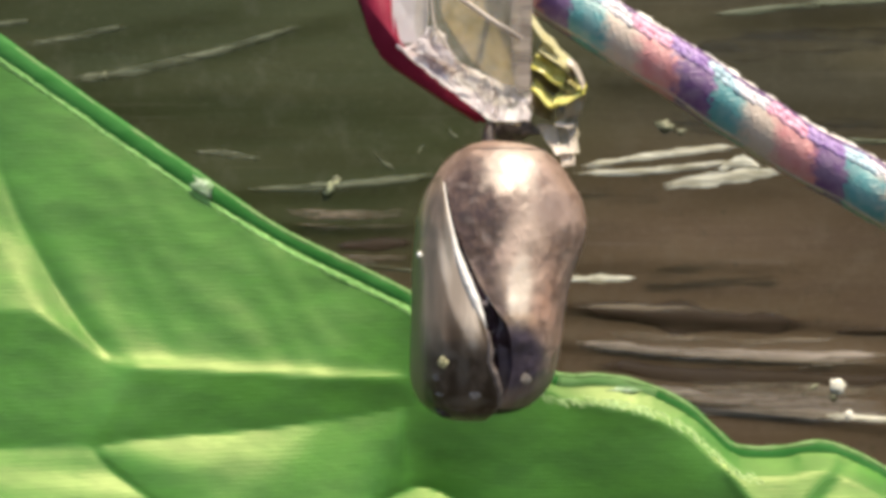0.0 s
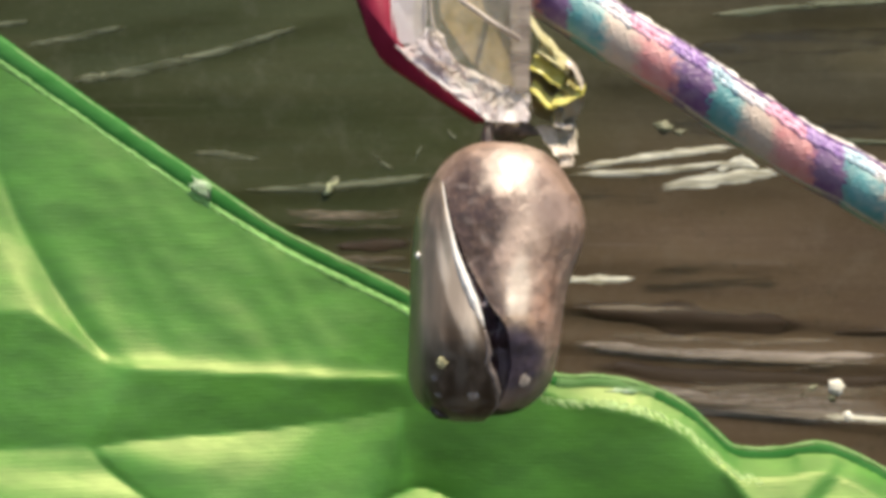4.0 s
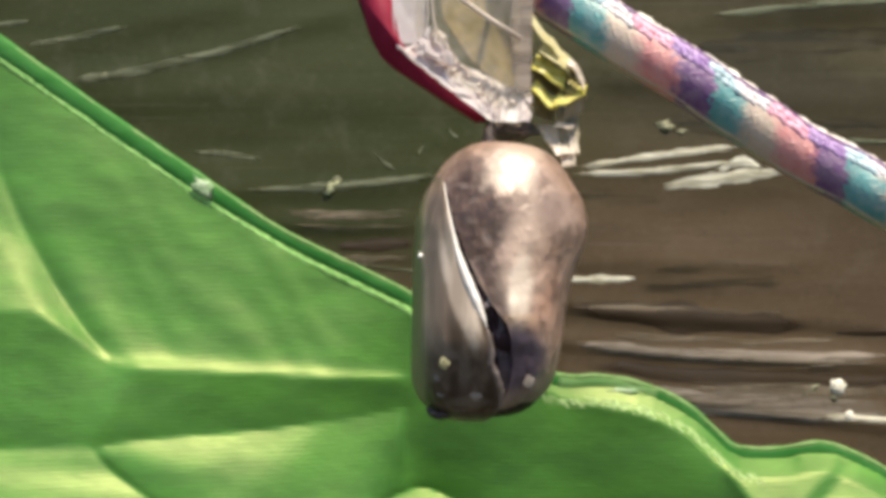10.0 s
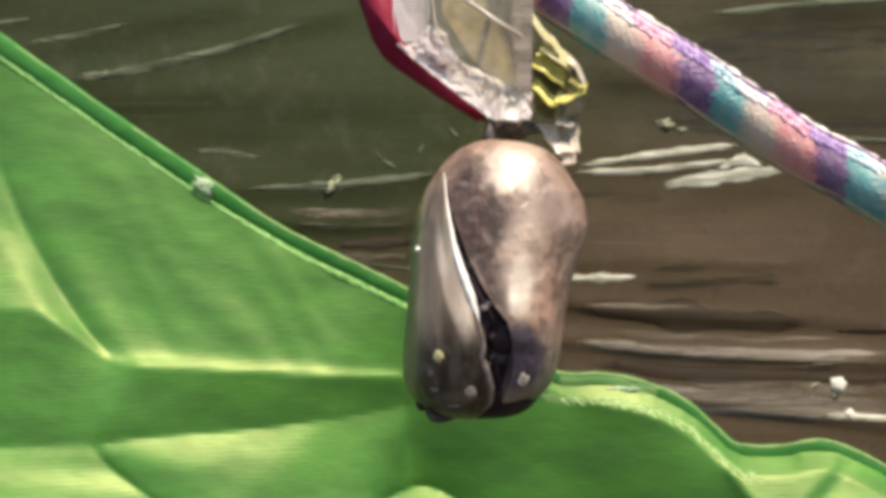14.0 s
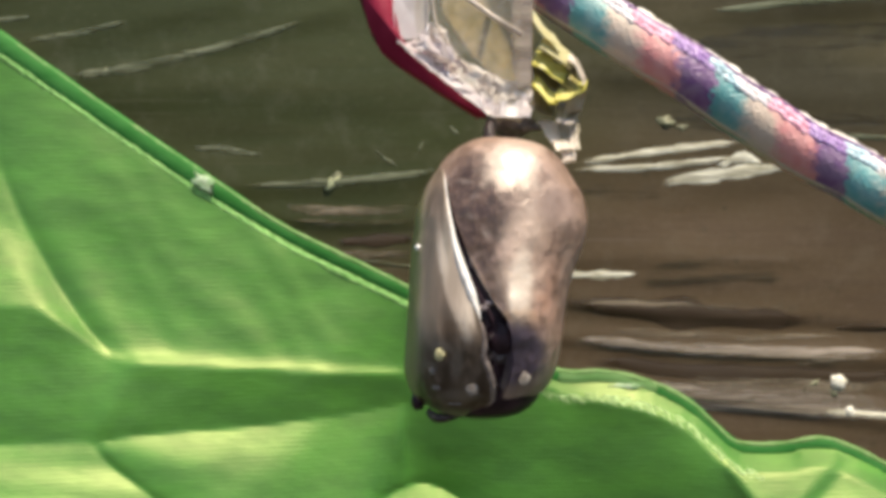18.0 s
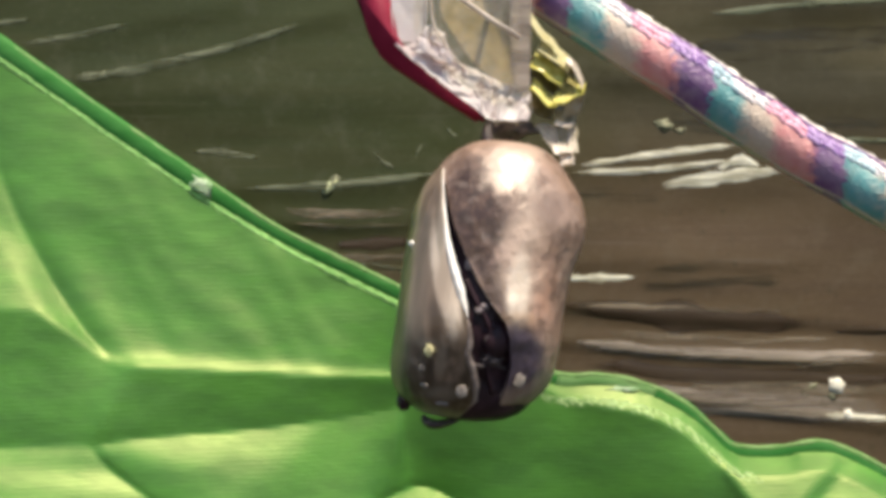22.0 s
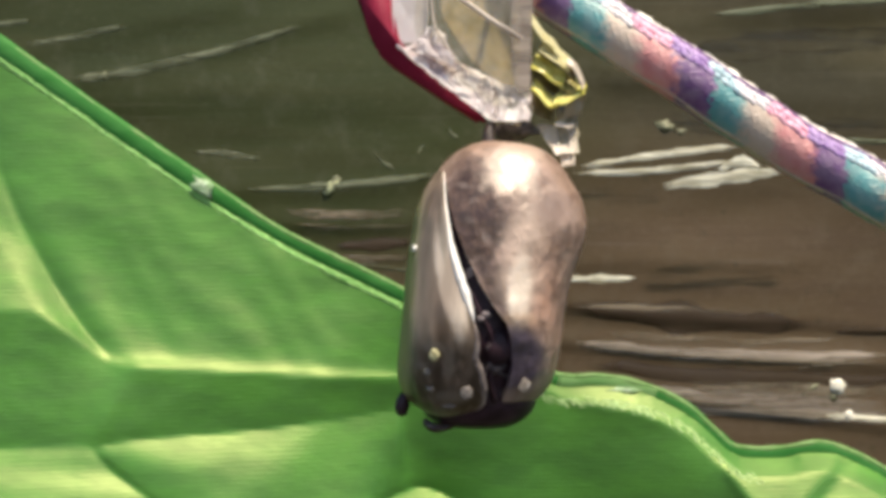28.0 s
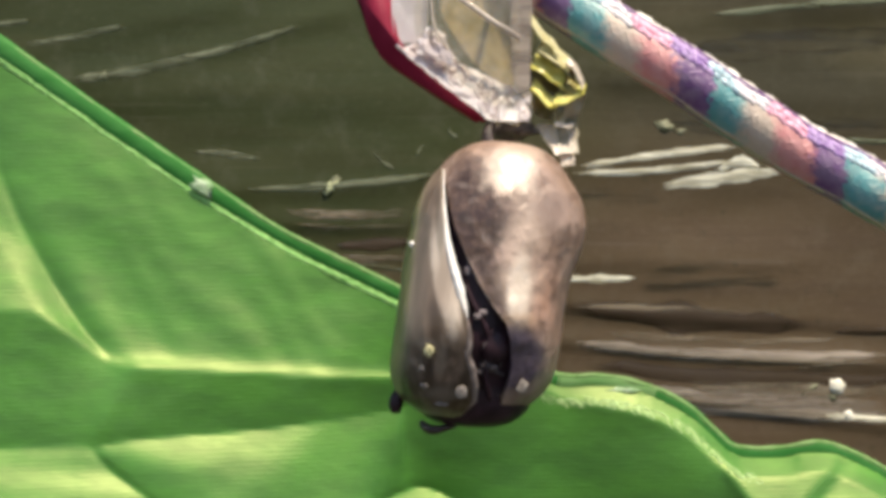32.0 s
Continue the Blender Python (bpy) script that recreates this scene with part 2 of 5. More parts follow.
def flap_material():
    """The clear skin over the wing, laid out from the flap's hinge."""
    n = Nodes("pupa_wing_skin")
    vein = n.noise(0.30, (1.5, 1, 0.35), 3, 0.5, 0.34, 0.66, (0, -14, 0))
    fleck = n.noise(1.4, (1, 1, 0.6), 2, 0.5, 0.48, 0.74)
    c = n.mix(vein, (0.110, 0.076, 0.054), (0.32, 0.235, 0.172))
    for x, z, a, b, lean, k in ((0.75, -8.7, 0.9, 4.8, 17, 0.9), (0.1, -4.2, 0.5, 3.2, 6, 0.6), (1.9, -10.2, 0.35, 2.6, 19, 0.8)):
        pale = n.blob(x, z, a, b, 0.4, 0.3, lean)
        c = n.mix(n.span(pale, 0, 1, 0, k), c, n.mix(vein, (0.50, 0.39, 0.30), (0.74, 0.62, 0.50)))
    for x, z, a, b, lean, k in ((-1.3, -9.0, 0.7, 6.4, 4, 0.35), (-0.35, -3.6, 0.32, 3.4, 10, 0.5), (1.6, -8.0, 0.16, 4.0, 19, 0.45)):
        shade = n.blob(x, z, a, b, 0.5, 0.35, lean)
        c = n.mix(n.span(shade, 0, 1, 0, k), c, (0.085, 0.066, 0.046))
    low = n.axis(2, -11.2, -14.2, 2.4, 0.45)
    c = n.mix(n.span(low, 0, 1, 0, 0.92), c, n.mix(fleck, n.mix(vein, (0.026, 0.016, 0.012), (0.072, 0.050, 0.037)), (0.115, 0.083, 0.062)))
    for x, z, a, b, k in ((-0.2, -14.3, 0.9, 0.45, 0.5), (1.6, -18.6, 1.8, 0.5, 0.5), (-1.2, -16.0, 0.5, 0.35, 0.4), (1.2, -15.6, 0.5, 1.4, 0.4)):
        c = n.mix(n.span(n.blob(x, z, a, b, 0.8, 0.4), 0, 1, 0, k), c, (0.21, 0.18, 0.145))
    skirt = n.axis(2, -19.2, -20.3, 0.6, 0.5)
    c = n.mix(n.span(skirt, 0, 1, 0, 0.8), c, (0.24, 0.26, 0.15))
    edge = n.axis(0, -1.5, -2.9, 0.7, 0.3)
    c = n.mix(edge, c, (0.46, 0.43, 0.22))
    n.colour(c).rough(vein, 0.28, 0.42).set(Specular_IOR_Level=0.56, Specular_Tint=(1.0, 0.92, 0.84, 1))
    n.bump((vein, 0.4, 0.35), (fleck, 0.12, 0.06))
    return translucent(n, n.span(edge, 0, 1, 0.09, 0.55), (0.58, 0.64, 0.18))


def streaky(name, a, b, clear_lo, clear_hi, rough=0.4, scale=0.5, worn=True, **values):
    """A see-through streaky material; on the vinyl it paints reflections."""
    n = Nodes(name)
    f = n.noise(scale, (0.18, 1, 1.5), 5, 0.65, 0.34, 0.66)
    n.colour(n.mix(f, a, b)).set(Roughness=rough, **values)
    clear = n.t.nodes.new("ShaderNodeBsdfTransparent")
    mx = n.t.nodes.new("ShaderNodeMixShader")
    gone = n.span(n.noise(scale * 1.6, (0.12, 1, 1.8), 5, 0.7, 0.3, 0.7), 0, 1, clear_lo, clear_hi)
    # thins the painted streak towards its edges
    if worn:
        edge_fade = n.t.nodes.new("ShaderNodeAttribute")
        edge_fade.attribute_name = "edge_fade"
        left = n.t.nodes.new("ShaderNodeMath")
        left.operation = "MULTIPLY_ADD"
        left.inputs[1].default_value = -1.0
        n.link(edge_fade.outputs["Fac"], left.inputs[0])
        n.link(gone, left.inputs[2])
        gone = n.span(left.outputs[0], -1.0, 0.0)
    n.link(gone, mx.inputs[0])
    n.link(n.bsdf.outputs[0], mx.inputs[1])
    n.link(clear.outputs[0], mx.inputs[2])
    n.link(mx.outputs[0], n.t.nodes["Material Output"].inputs[0])
    return n.mat


def film(name, a, b):
    """Thin crinkled plastic that light shines through."""
    n = Nodes(name)
    f = n.noise(0.8)
    n.colour(n.mix(f, a, b)).set(Roughness=0.25, Specular_IOR_Level=0.7)
    n.bump((f, 0.5, 0.2))
    return translucent(n, 0.3, b)


VINYL = vinyl_material()
CLOTH = cloth_material("green_nylon", (0.008, 0.150, 0.012), (0.048, 0.255, 0.022), 0.15, 1.0, 0.12)
HEM = cloth_material("green_binding", (0.030, 0.165, 0.032), (0.070, 0.25, 0.062), 0.06, 0.06, 0.0)
FADED = cloth_material("faded_green_binding", (0.10, 0.27, 0.07), (0.22, 0.38, 0.15), 0.06, 0.3, 0.1)
STITCH = plain("pale_green_thread", (0.17, 0.42, 0.09), (0.29, 0.54, 0.16), 1.5, 0.7, 0.08)
WORN = plain("dull_olive_edge", (0.11, 0.25, 0.055), (0.20, 0.33, 0.11), 1.0, 0.7, 0.08)
# vinyl streaks: reflections put into the colour, pale ones and dark ones
STREAK = streaky("pale_vinyl_reflection", (0.105, 0.115, 0.060), (0.17, 0.18, 0.105), 0.0, 0.6)
# sun glints along the creases, put into a near-white colour
GLINT = streaky("painted_vinyl_glint", (0.50, 0.46, 0.31), (0.96, 0.92, 0.74), 0.0, 0.45, 0.3, 1.3)
FOLD = streaky("brown_vinyl_reflection", (0.19, 0.150, 0.098), (0.28, 0.228, 0.158), 0.25, 0.85)
HAZE = streaky("hazy_vinyl_reflection", (0.25, 0.205, 0.155), (0.38, 0.32, 0.255), 0.2, 0.7)
DARK = streaky("dark_vinyl_reflection", (0.046, 0.028, 0.014), (0.062, 0.040, 0.020), 0.0, 0.2)
DEEP = streaky("dark_olive_reflection", (0.032, 0.028, 0.013), (0.045, 0.038, 0.018), 0.45, 0.92)
SPARK = plain("bright_grit", (0.70, 0.66, 0.52), (0.90, 0.86, 0.74), 0.9, 0.3, 0.06)
FRINGE = plain("pale_yellow_green_thread", (0.32, 0.52, 0.17), (0.50, 0.68, 0.30), 1.5, 0.6, 0.08)
FRAY = plain("pale_fray", (0.24, 0.42, 0.18), (0.46, 0.56, 0.38), 1.2, 0.6, 0.1)
SHELL = shell_material("pupa_skin")
SHELL_LIP = lip_material()
FLAP = flap_material()
RIM = plain("cream_pupa_edge", (0.84, 0.78, 0.70), (0.97, 0.94, 0.89), 1.4, 0.2, 0.06, Specular_IOR_Level=0.8)
LIP = plain("brown_pupa_edge", (0.42, 0.31, 0.24), (0.66, 0.54, 0.44), 1.4, 0.35, 0.06)
EDGE = plain("grey_pupa_edge", (0.15, 0.115, 0.10), (0.28, 0.225, 0.195), 1.4, 0.4, 0.06)
BODY = plain("black_butterfly_scales", (0.014, 0.006, 0.009), (0.036, 0.017, 0.024), 0.9, 0.5, 0.0, Specular_IOR_Level=0.25)
FUZZ = plain("grey_butterfly_fuzz", (0.026, 0.019, 0.021), (0.080, 0.062, 0.064), 2.0, 0.6, 0.10)
SCALE = plain("pale_mouthpart", (0.13, 0.10, 0.105), (0.28, 0.235, 0.24), 2.0, 0.45, 0.05)
DOT = plain("white_scales", (0.17, 0.14, 0.118), (0.33, 0.285, 0.245), 2.0, 0.55, 0.05)
PALE_DOT = plain("cream_scales", (0.38, 0.34, 0.17), (0.58, 0.53, 0.29), 2.0, 0.5, 0.05)
VEILED = plain("veiled_pale_spot", (0.12, 0.10, 0.085), (0.22, 0.19, 0.16), 2.0, 0.5, 0.05)
STALK = plain("black_stalk", (0.018, 0.012, 0.010), (0.05, 0.03, 0.025), 2.0, 0.35, 0.05)
SILK = plain("dry_silk", (0.075, 0.050, 0.036), (0.18, 0.13, 0.10), 0.9, 0.6, 0.10)
RED = plain("red_plastic", (0.21, 0.010, 0.032), (0.26, 0.016, 0.045), 0.4, 0.6, 0.02, Specular_IOR_Level=0.2)
YELLOW = film("yellow_foil_film", (0.60, 0.55, 0.09), (0.88, 0.83, 0.32))
OLIVE = film("olive_film", (0.26, 0.225, 0.07), (0.50, 0.44, 0.17))
TAN = film("tan_film", (0.42, 0.35, 0.19), (0.66, 0.57, 0.36))
# shade between the film's folds, put into a dark brown colour
UMBRA = plain("painted_shade_film", (0.085, 0.065, 0.022), (0.20, 0.16, 0.06), 0.5, 0.4, 0.05)
PALE = film("pale_yellow_film", (0.58, 0.53, 0.26), (0.82, 0.77, 0.50))
CLEAR = film("clear_crumpled_film", (0.60, 0.52, 0.43), (0.86, 0.78, 0.68))
SMOKE = film("dull_clear_film", (0.32, 0.28, 0.20), (0.46, 0.41, 0.31))
SOIL = plain("dark_soil", (0.03, 0.028, 0.018), (0.07, 0.058, 0.04), 0.15, 0.9, 0.6)
GLOSS = dict(Sheen_Weight=0.1, Specular_IOR_Level=0.5, Coat_Weight=0.15, Coat_Roughness=0.35)
PURPLE = plain("purple_yarn", (0.115, 0.045, 0.155), (0.19, 0.085, 0.24), 1.2, 0.35, 0.04, **GLOSS)
CREAM = plain("cream_yarn", (0.40, 0.32, 0.25), (0.52, 0.44, 0.36), 1.2, 0.35, 0.04, **GLOSS)


def dyed_material():
    """Yarn dyed in blocks that run into one another along its length."""
    n = Nodes("space_dyed_yarn")
    dye = n.t.nodes.new("ShaderNodeAttribute")
    dye.attribute_name = "dye"
    n2 = n.t.nodes.new("ShaderNodeMath")
    n2.operation = "MULTIPLY_ADD"
    n2.inputs[1].default_value = 0.10
    n.link(n.noise(1.3, detail=4, rough=0.6, lo=0.2, hi=0.8), n2.inputs[0])
    n.link(dye.outputs["Fac"], n2.inputs[2])
    part_of = n.t.nodes.new("ShaderNodeMath")
    part_of.operation = "FRACT"
    n.link(n2.outputs[0], part_of.inputs[0])
    ramp = n.t.nodes.new("ShaderNodeValToRGB")
    teal, cream, coral, purple = (0.082, 0.275, 0.285, 1), (0.47, 0.375, 0.300, 1), (0.54, 0.205, 0.205, 1), (0.130, 0.052, 0.175, 1)
    stops = ramp.color_ramp.elements
    stops[0].position, stops[0].color = 0.025, teal
    stops[1].position, stops[1].color = 0.985, purple
    for at, tone in ((0.21, teal), (0.30, cream), (0.44, cream), (0.56, coral), (0.735, coral), (0.785, purple)):
        stops.new(at).color = tone
    n.link(part_of.outputs[0], ramp.inputs[0])
    fine = n.noise(2.4, (1, 1, 1), 3)
    c = n.mix(n.span(n.noise(0.8), 0, 1, 0, 0.16), ramp.outputs[0], (0.62, 0.55, 0.50))
    n.colour(c).set(Roughness=0.4, **GLOSS)
    n.bump((fine, 0.5, 0.06))
    return n.mat


DYED = dyed_material()
# paler copies of the dyes, with the ridges' highlight put into the colour
SHINE = [
    plain("pale_teal_yarn", (0.40, 0.56, 0.62), (0.60, 0.72, 0.76), 1.2, 0.25, 0.04, **GLOSS),
    plain("white_yarn", (0.66, 0.60, 0.62), (0.82, 0.78, 0.78), 1.2, 0.25, 0.04, **GLOSS),
    plain("pink_yarn", (0.70, 0.31, 0.42), (0.86, 0.50, 0.60), 1.2, 0.25, 0.04, **GLOSS),
    plain("lilac_yarn", (0.32, 0.18, 0.44), (0.48, 0.33, 0.58), 1.2, 0.25, 0.04, **GLOSS),
]


# near white: the highlight along the cord's upper edge, put into the colour
GILT = plain("warm_white_yarn", (0.74, 0.67, 0.56), (0.90, 0.86, 0.77), 0.6, 0.25, 0.04, **GLOSS)


def gem_material():
    """Clear acrylic: mostly see-through, with a gloss on its faces."""
    n = Nodes("clear_acrylic")
    n.colour(n.mix(n.noise(0.5), (0.74, 0.64, 0.58), (0.86, 0.80, 0.70))).set(Specular_IOR_Level=1.0)
    n.rough(n.noise(0.7), 0.08, 0.22)
    n.bump((n.noise(0.9), 0.3, 0.15))
    clear = n.t.nodes.new("ShaderNodeBsdfTransparent")
    clear.inputs[0].default_value = (0.96, 0.95, 0.90, 1)
    mx = n.t.nodes.new("ShaderNodeMixShader")
    n.link(n.span(n.noise(0.4, detail=2), 0, 1, 0.82, 0.94), mx.inputs[0])
    n.link(n.bsdf.outputs[0], mx.inputs[1])
    n.link(clear.outputs[0], mx.inputs[2])
    n.link(mx.outputs[0], n.t.nodes["Material Output"].inputs[0])
    return n.mat


def tint_material():
    n = Nodes("yellowish_film")
    n.colour(n.mix(n.noise(0.9, detail=5, rough=0.7), (0.36, 0.29, 0.13), (0.56, 0.47, 0.26))).set(Roughness=0.4)
    clear = n.t.nodes.new("ShaderNodeBsdfTransparent")
    mx = n.t.nodes.new("ShaderNodeMixShader")
    n.link(n.span(n.noise(0.5, detail=2), 0, 1, 0.05, 0.4), mx.inputs[0])
    n.link(n.bsdf.outputs[0], mx.inputs[1])
    n.link(clear.outputs[0], mx.inputs[2])
    n.link(mx.outputs[0], n.t.nodes["Material Output"].inputs[0])
    return n.mat


GEM = gem_material()
TINT = tint_material()


def frost_material():
    n = Nodes("frosted_acrylic")
    f = n.noise(0.35)
    n.colour(n.mix(f, (0.88, 0.79, 0.78), (0.98, 0.95, 0.94))).set(Roughness=0.2, Specular_IOR_Level=1.0)
    n.bump((f, 0.6, 0.06))
    return translucent(n, 0.22, (1.0, 0.95, 0.95))


FROST = frost_material()


# shading of the clear gem's side and edges, put into brown and tan colours
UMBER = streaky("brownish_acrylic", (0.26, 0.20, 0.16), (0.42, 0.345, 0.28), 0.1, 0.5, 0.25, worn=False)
DULL = plain("painted_shade_acrylic", (0.46, 0.38, 0.31), (0.62, 0.53, 0.44), 0.7, 0.2, 0.1, Specular_IOR_Level=0.8)


# ---- shaping, in millimetres ----
def thing(name, at, label, category, group="", kind=""):
    """An empty at the base of a thing; at in millimetres."""
    ob = new(name)
    ob.empty_display_size = 0.005
    ob.location = Vector(at) / 1000
    return tagged(ob, label, category, group, kind)


def part(name, bm, material, parent=None, label="", at=(0, 0, 0), smooth=True):
    """One mesh, given in millimetres of the place, with its own origin at the point at."""
    at = Vector(at)
    if not at.length and parent:
        at = base_of(parent)
    bmesh.ops.recalc_face_normals(bm, faces=bm.faces)
    for v in bm.verts:
        v.co = (v.co - at) / 1000
    for f in bm.faces:
        f.smooth = smooth
    me = bpy.data.meshes.new(name)
    bm.to_mesh(me)
    bm.free()
    for m in material if isinstance(material, list) else [material]:
        me.materials.append(m)
    ob = new(name, me)
    ob.location = at / 1000
    if parent:
        ob.parent = parent
        ob.location -= base_of(parent) / 1000
    return tagged(ob, label) if label else ob


def base_of(ob):
    """Where an object stands, in millimetres of the place."""
    p = ob.location.copy()
    while ob.parent:
        ob = ob.parent
        p += ob.location
    return p * 1000


def glide(points, steps):
    """A smooth line through some points."""
    p = [Vector(q) for q in points]
    p = [2 * p[0] - p[1], *p, 2 * p[-1] - p[-2]]
    out = []
    for i in range(1, len(p) - 2):
        for k in range(steps):
            t = k / steps
            a, b, c, d = p[i - 1:i + 3]
            out.append(0.5 * (2 * b + (c - a) * t + (2 * a - 5 * b + 4 * c - d) * t * t + (3 * b - a - 3 * c + d) * t ** 3))
    return out + [p[-2]]


def grid(bm, rows, closed=False):
    """Faces between rows of points."""
    vs = [[bm.verts.new(p) for p in r] for r in rows]
    for i in range(len(vs) - 1):
        n = len(vs[i])
        for j in range(n if closed else n - 1):
            k = (j + 1) % n
            bm.faces.new((vs[i][j], vs[i][k], vs[i + 1][k], vs[i + 1][j]))
    return vs


def solid(rows, thick):
    """A bent sheet with a thickness on one side."""
    bm = bmesh.new()
    n, m = len(rows), len(rows[0])
    inner = []
    for i in range(n):
        line = []
        for j in range(m):
            a = rows[min(i + 1, n - 1)][j] - rows[max(i - 1, 0)][j]
            b = rows[i][min(j + 1, m - 1)] - rows[i][max(j - 1, 0)]
            k = a.cross(b)
            line.append(rows[i][j] + (k.normalized() if k.length > 1e-9 else Vector((0, 1, 0))) * thick)
        inner.append(line)
    A, B = grid(bm, rows), grid(bm, inner)
    for R, S in ((rows, inner), ([list(c) for c in zip(*rows)], [list(c) for c in zip(*inner)])):
        for k in (0, -1):
            grid(bm, [R[k], S[k]])
    return bm


def tube(line, radius, sides=8, flat=1.0, flat_axis=Vector((0, 1, 0))):
    """A round or flattened rod along a line; radius is a number or a function of 0..1."""
    bm = bmesh.new()
    rows, n = [], len(line)
    for i, p in enumerate(line):
        d = (line[min(i + 1, n - 1)] - line[max(i - 1, 0)]).normalized()
        a = flat_axis - d * flat_axis.dot(d)
        a = a.normalized() if a.length > 1e-6 else d.orthogonal().normalized()
        b = d.cross(a)
        r = radius(i / (n - 1)) if callable(radius) else radius
        rows.append([p + (a * math.cos(q) * flat + b * math.sin(q)) * r for q in (math.tau * k / sides for k in range(sides))])
    vs = grid(bm, rows, True)
    bm.faces.new(vs[0])
    bm.faces.new(list(reversed(vs[-1])))
    return bm


def pebble(at, size, seed=0, rough=0.15, sub=2):
    """A small uneven rounded lump."""
    bm = bmesh.new()
    bmesh.ops.create_icosphere(bm, subdivisions=sub, radius=1)
    for v in bm.verts:
        k = 1 + rough * noise.noise(v.co * 1.7 + Vector((seed, 0, 0)))
        v.co = Vector([c * s * k for c, s in zip(v.co, size)]) + Vector(at)
    return bm


def prism(outline, y0, y1, bevel=0.2):
    """A plate of the given outline (x, z) from depth y0 to y1, with softened edges."""
    bm = bmesh.new()
    A = [bm.verts.new((x, y0, z)) for x, z in outline]
    B = [bm.verts.new((x, y1, z)) for x, z in outline]
    bm.faces.new(A)
    bm.faces.new(list(reversed(B)))
    for i in range(len(A)):
        j = (i + 1) % len(A)
        bm.faces.new((A[i], A[j], B[j], B[i]))
    bmesh.ops.bevel(bm, geom=list(bm.edges), offset=bevel, segments=2, affect="EDGES", clamp_overlap=True)
    return bm


def fade(t, a=0.5):
    """A taper, full in the middle and thin at both ends."""
    return max(0.04, math.sin(math.pi * min(1, max(0, t))) ** a)


# ---- ground and the vinyl wall ----
GROUND = -52.0
bm = bmesh.new()
ring = [0, 100, 200, 400, 1000, 5000, 30000]
rows = [[Vector((r * math.cos(q), r * math.sin(q), GROUND + (noise.noise((r, q, 0)) * 1.5 if 0 < r < 500 else 0))) for q in (math.tau * k / 32 for k in range(32))] for r in ring[1:]]
vs = grid(bm, rows, True)
bm.faces.new(vs[0])
tagged(part("ground", bm, SOIL), "dark bare soil under the rearing cage", "ground", kind="structure")

WALL = 42.0


def band(x, z, line, above, below):
    """How strongly a fold along a line acts at (x, z): 1 on it, less on either side."""
    best = None
    for (x0, z0), (x1, z1) in zip(line, line[1:]):
        dx, dz = x1 - x0, z1 - z0
        t = min(1, max(0, ((x - x0) * dx + (z - z0) * dz) / (dx * dx + dz * dz)))
        ex, ez = x - x0 - t * dx, z - z0 - t * dz
        d = math.hypot(ex, ez)
        if best is None or d < best[0]:
            best = (d, -dz * ex + dx * ez > 0)
    return math.exp(-(best[0] / (above if best[1] else below)) ** 2)


# folds of the vinyl: line (x, z), height towards the viewer, reach above and below
WALL_FOLDS = [
    ([(11.77, -6.62), (27.81, -8.09), (43.19, -8.29), (57.9, -9.96)], 1.1, 2.6, 0.9),
    ([(11.77, -10.63), (27.81, -12.5), (41.18, -13.3), (57.9, -13.84)], 1.2, 1.8, 0.7),
    ([(15.78, -16.65), (34.5, -18.79), (57.9, -21.46)], 1.5, 2.6, 0.7),
    ([(-20.32, 3.08), (-10.96, 2.74), (-1.6, 2.87)], 0.9, 1.6, 0.8),
    ([(13.1, -1.94), (26.47, -1.4), (42.52, -1.94)], 0.6, 2.4, 0.8),
    ([(21.13, 20.12), (41.18, 16.78), (57.9, 16.45)], 0.7, 3.0, 1.6),
    ([(26.47, 26.81), (41.18, 28.15), (57.9, 29.15)], 0.9, 2.0, 1.2),
    ([(-57.76, 21.46), (-36.37, 26.14), (-21.66, 30.15)], 0.5, 1.6, 1.2),
    ([(-45.73, 19.45), (-27.01, 23.33), (-12.3, 28.01)], 0.7, 1.4, 1.0),
    ([(-27.01, 6.75), (-12.3, 7.29), (1.07, 8.62)], 0.6, 1.4, 1.0),
]


def wall_y(x, z):
    y = WALL
    if abs(x) < 70 and abs(z) < 36:
        y -= 0.22 * sum(h * band(x, z, f, a, b) for f, h, a, b in WALL_FOLDS)
    return y - 0.40 * noise.noise((x * 0.03, 0, z * 0.13)) - 0.10 * noise.noise((x * 0.08, 4, z * 0.3))


TALL = 104.0
rows = [[Vector((x, wall_y(x, z), z)) for x in (-95 + 190 * j / 190 for j in range(191))] for z in [TALL - (TALL - 30) * i / 12 for i in range(12)] + [30 - (30 - GROUND) * i / 120 for i in range(121)]]
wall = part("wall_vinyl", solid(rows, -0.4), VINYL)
tagged(wall, "dark olive and brown wrinkled clear vinyl cage wall", "cage wall", kind="structure")


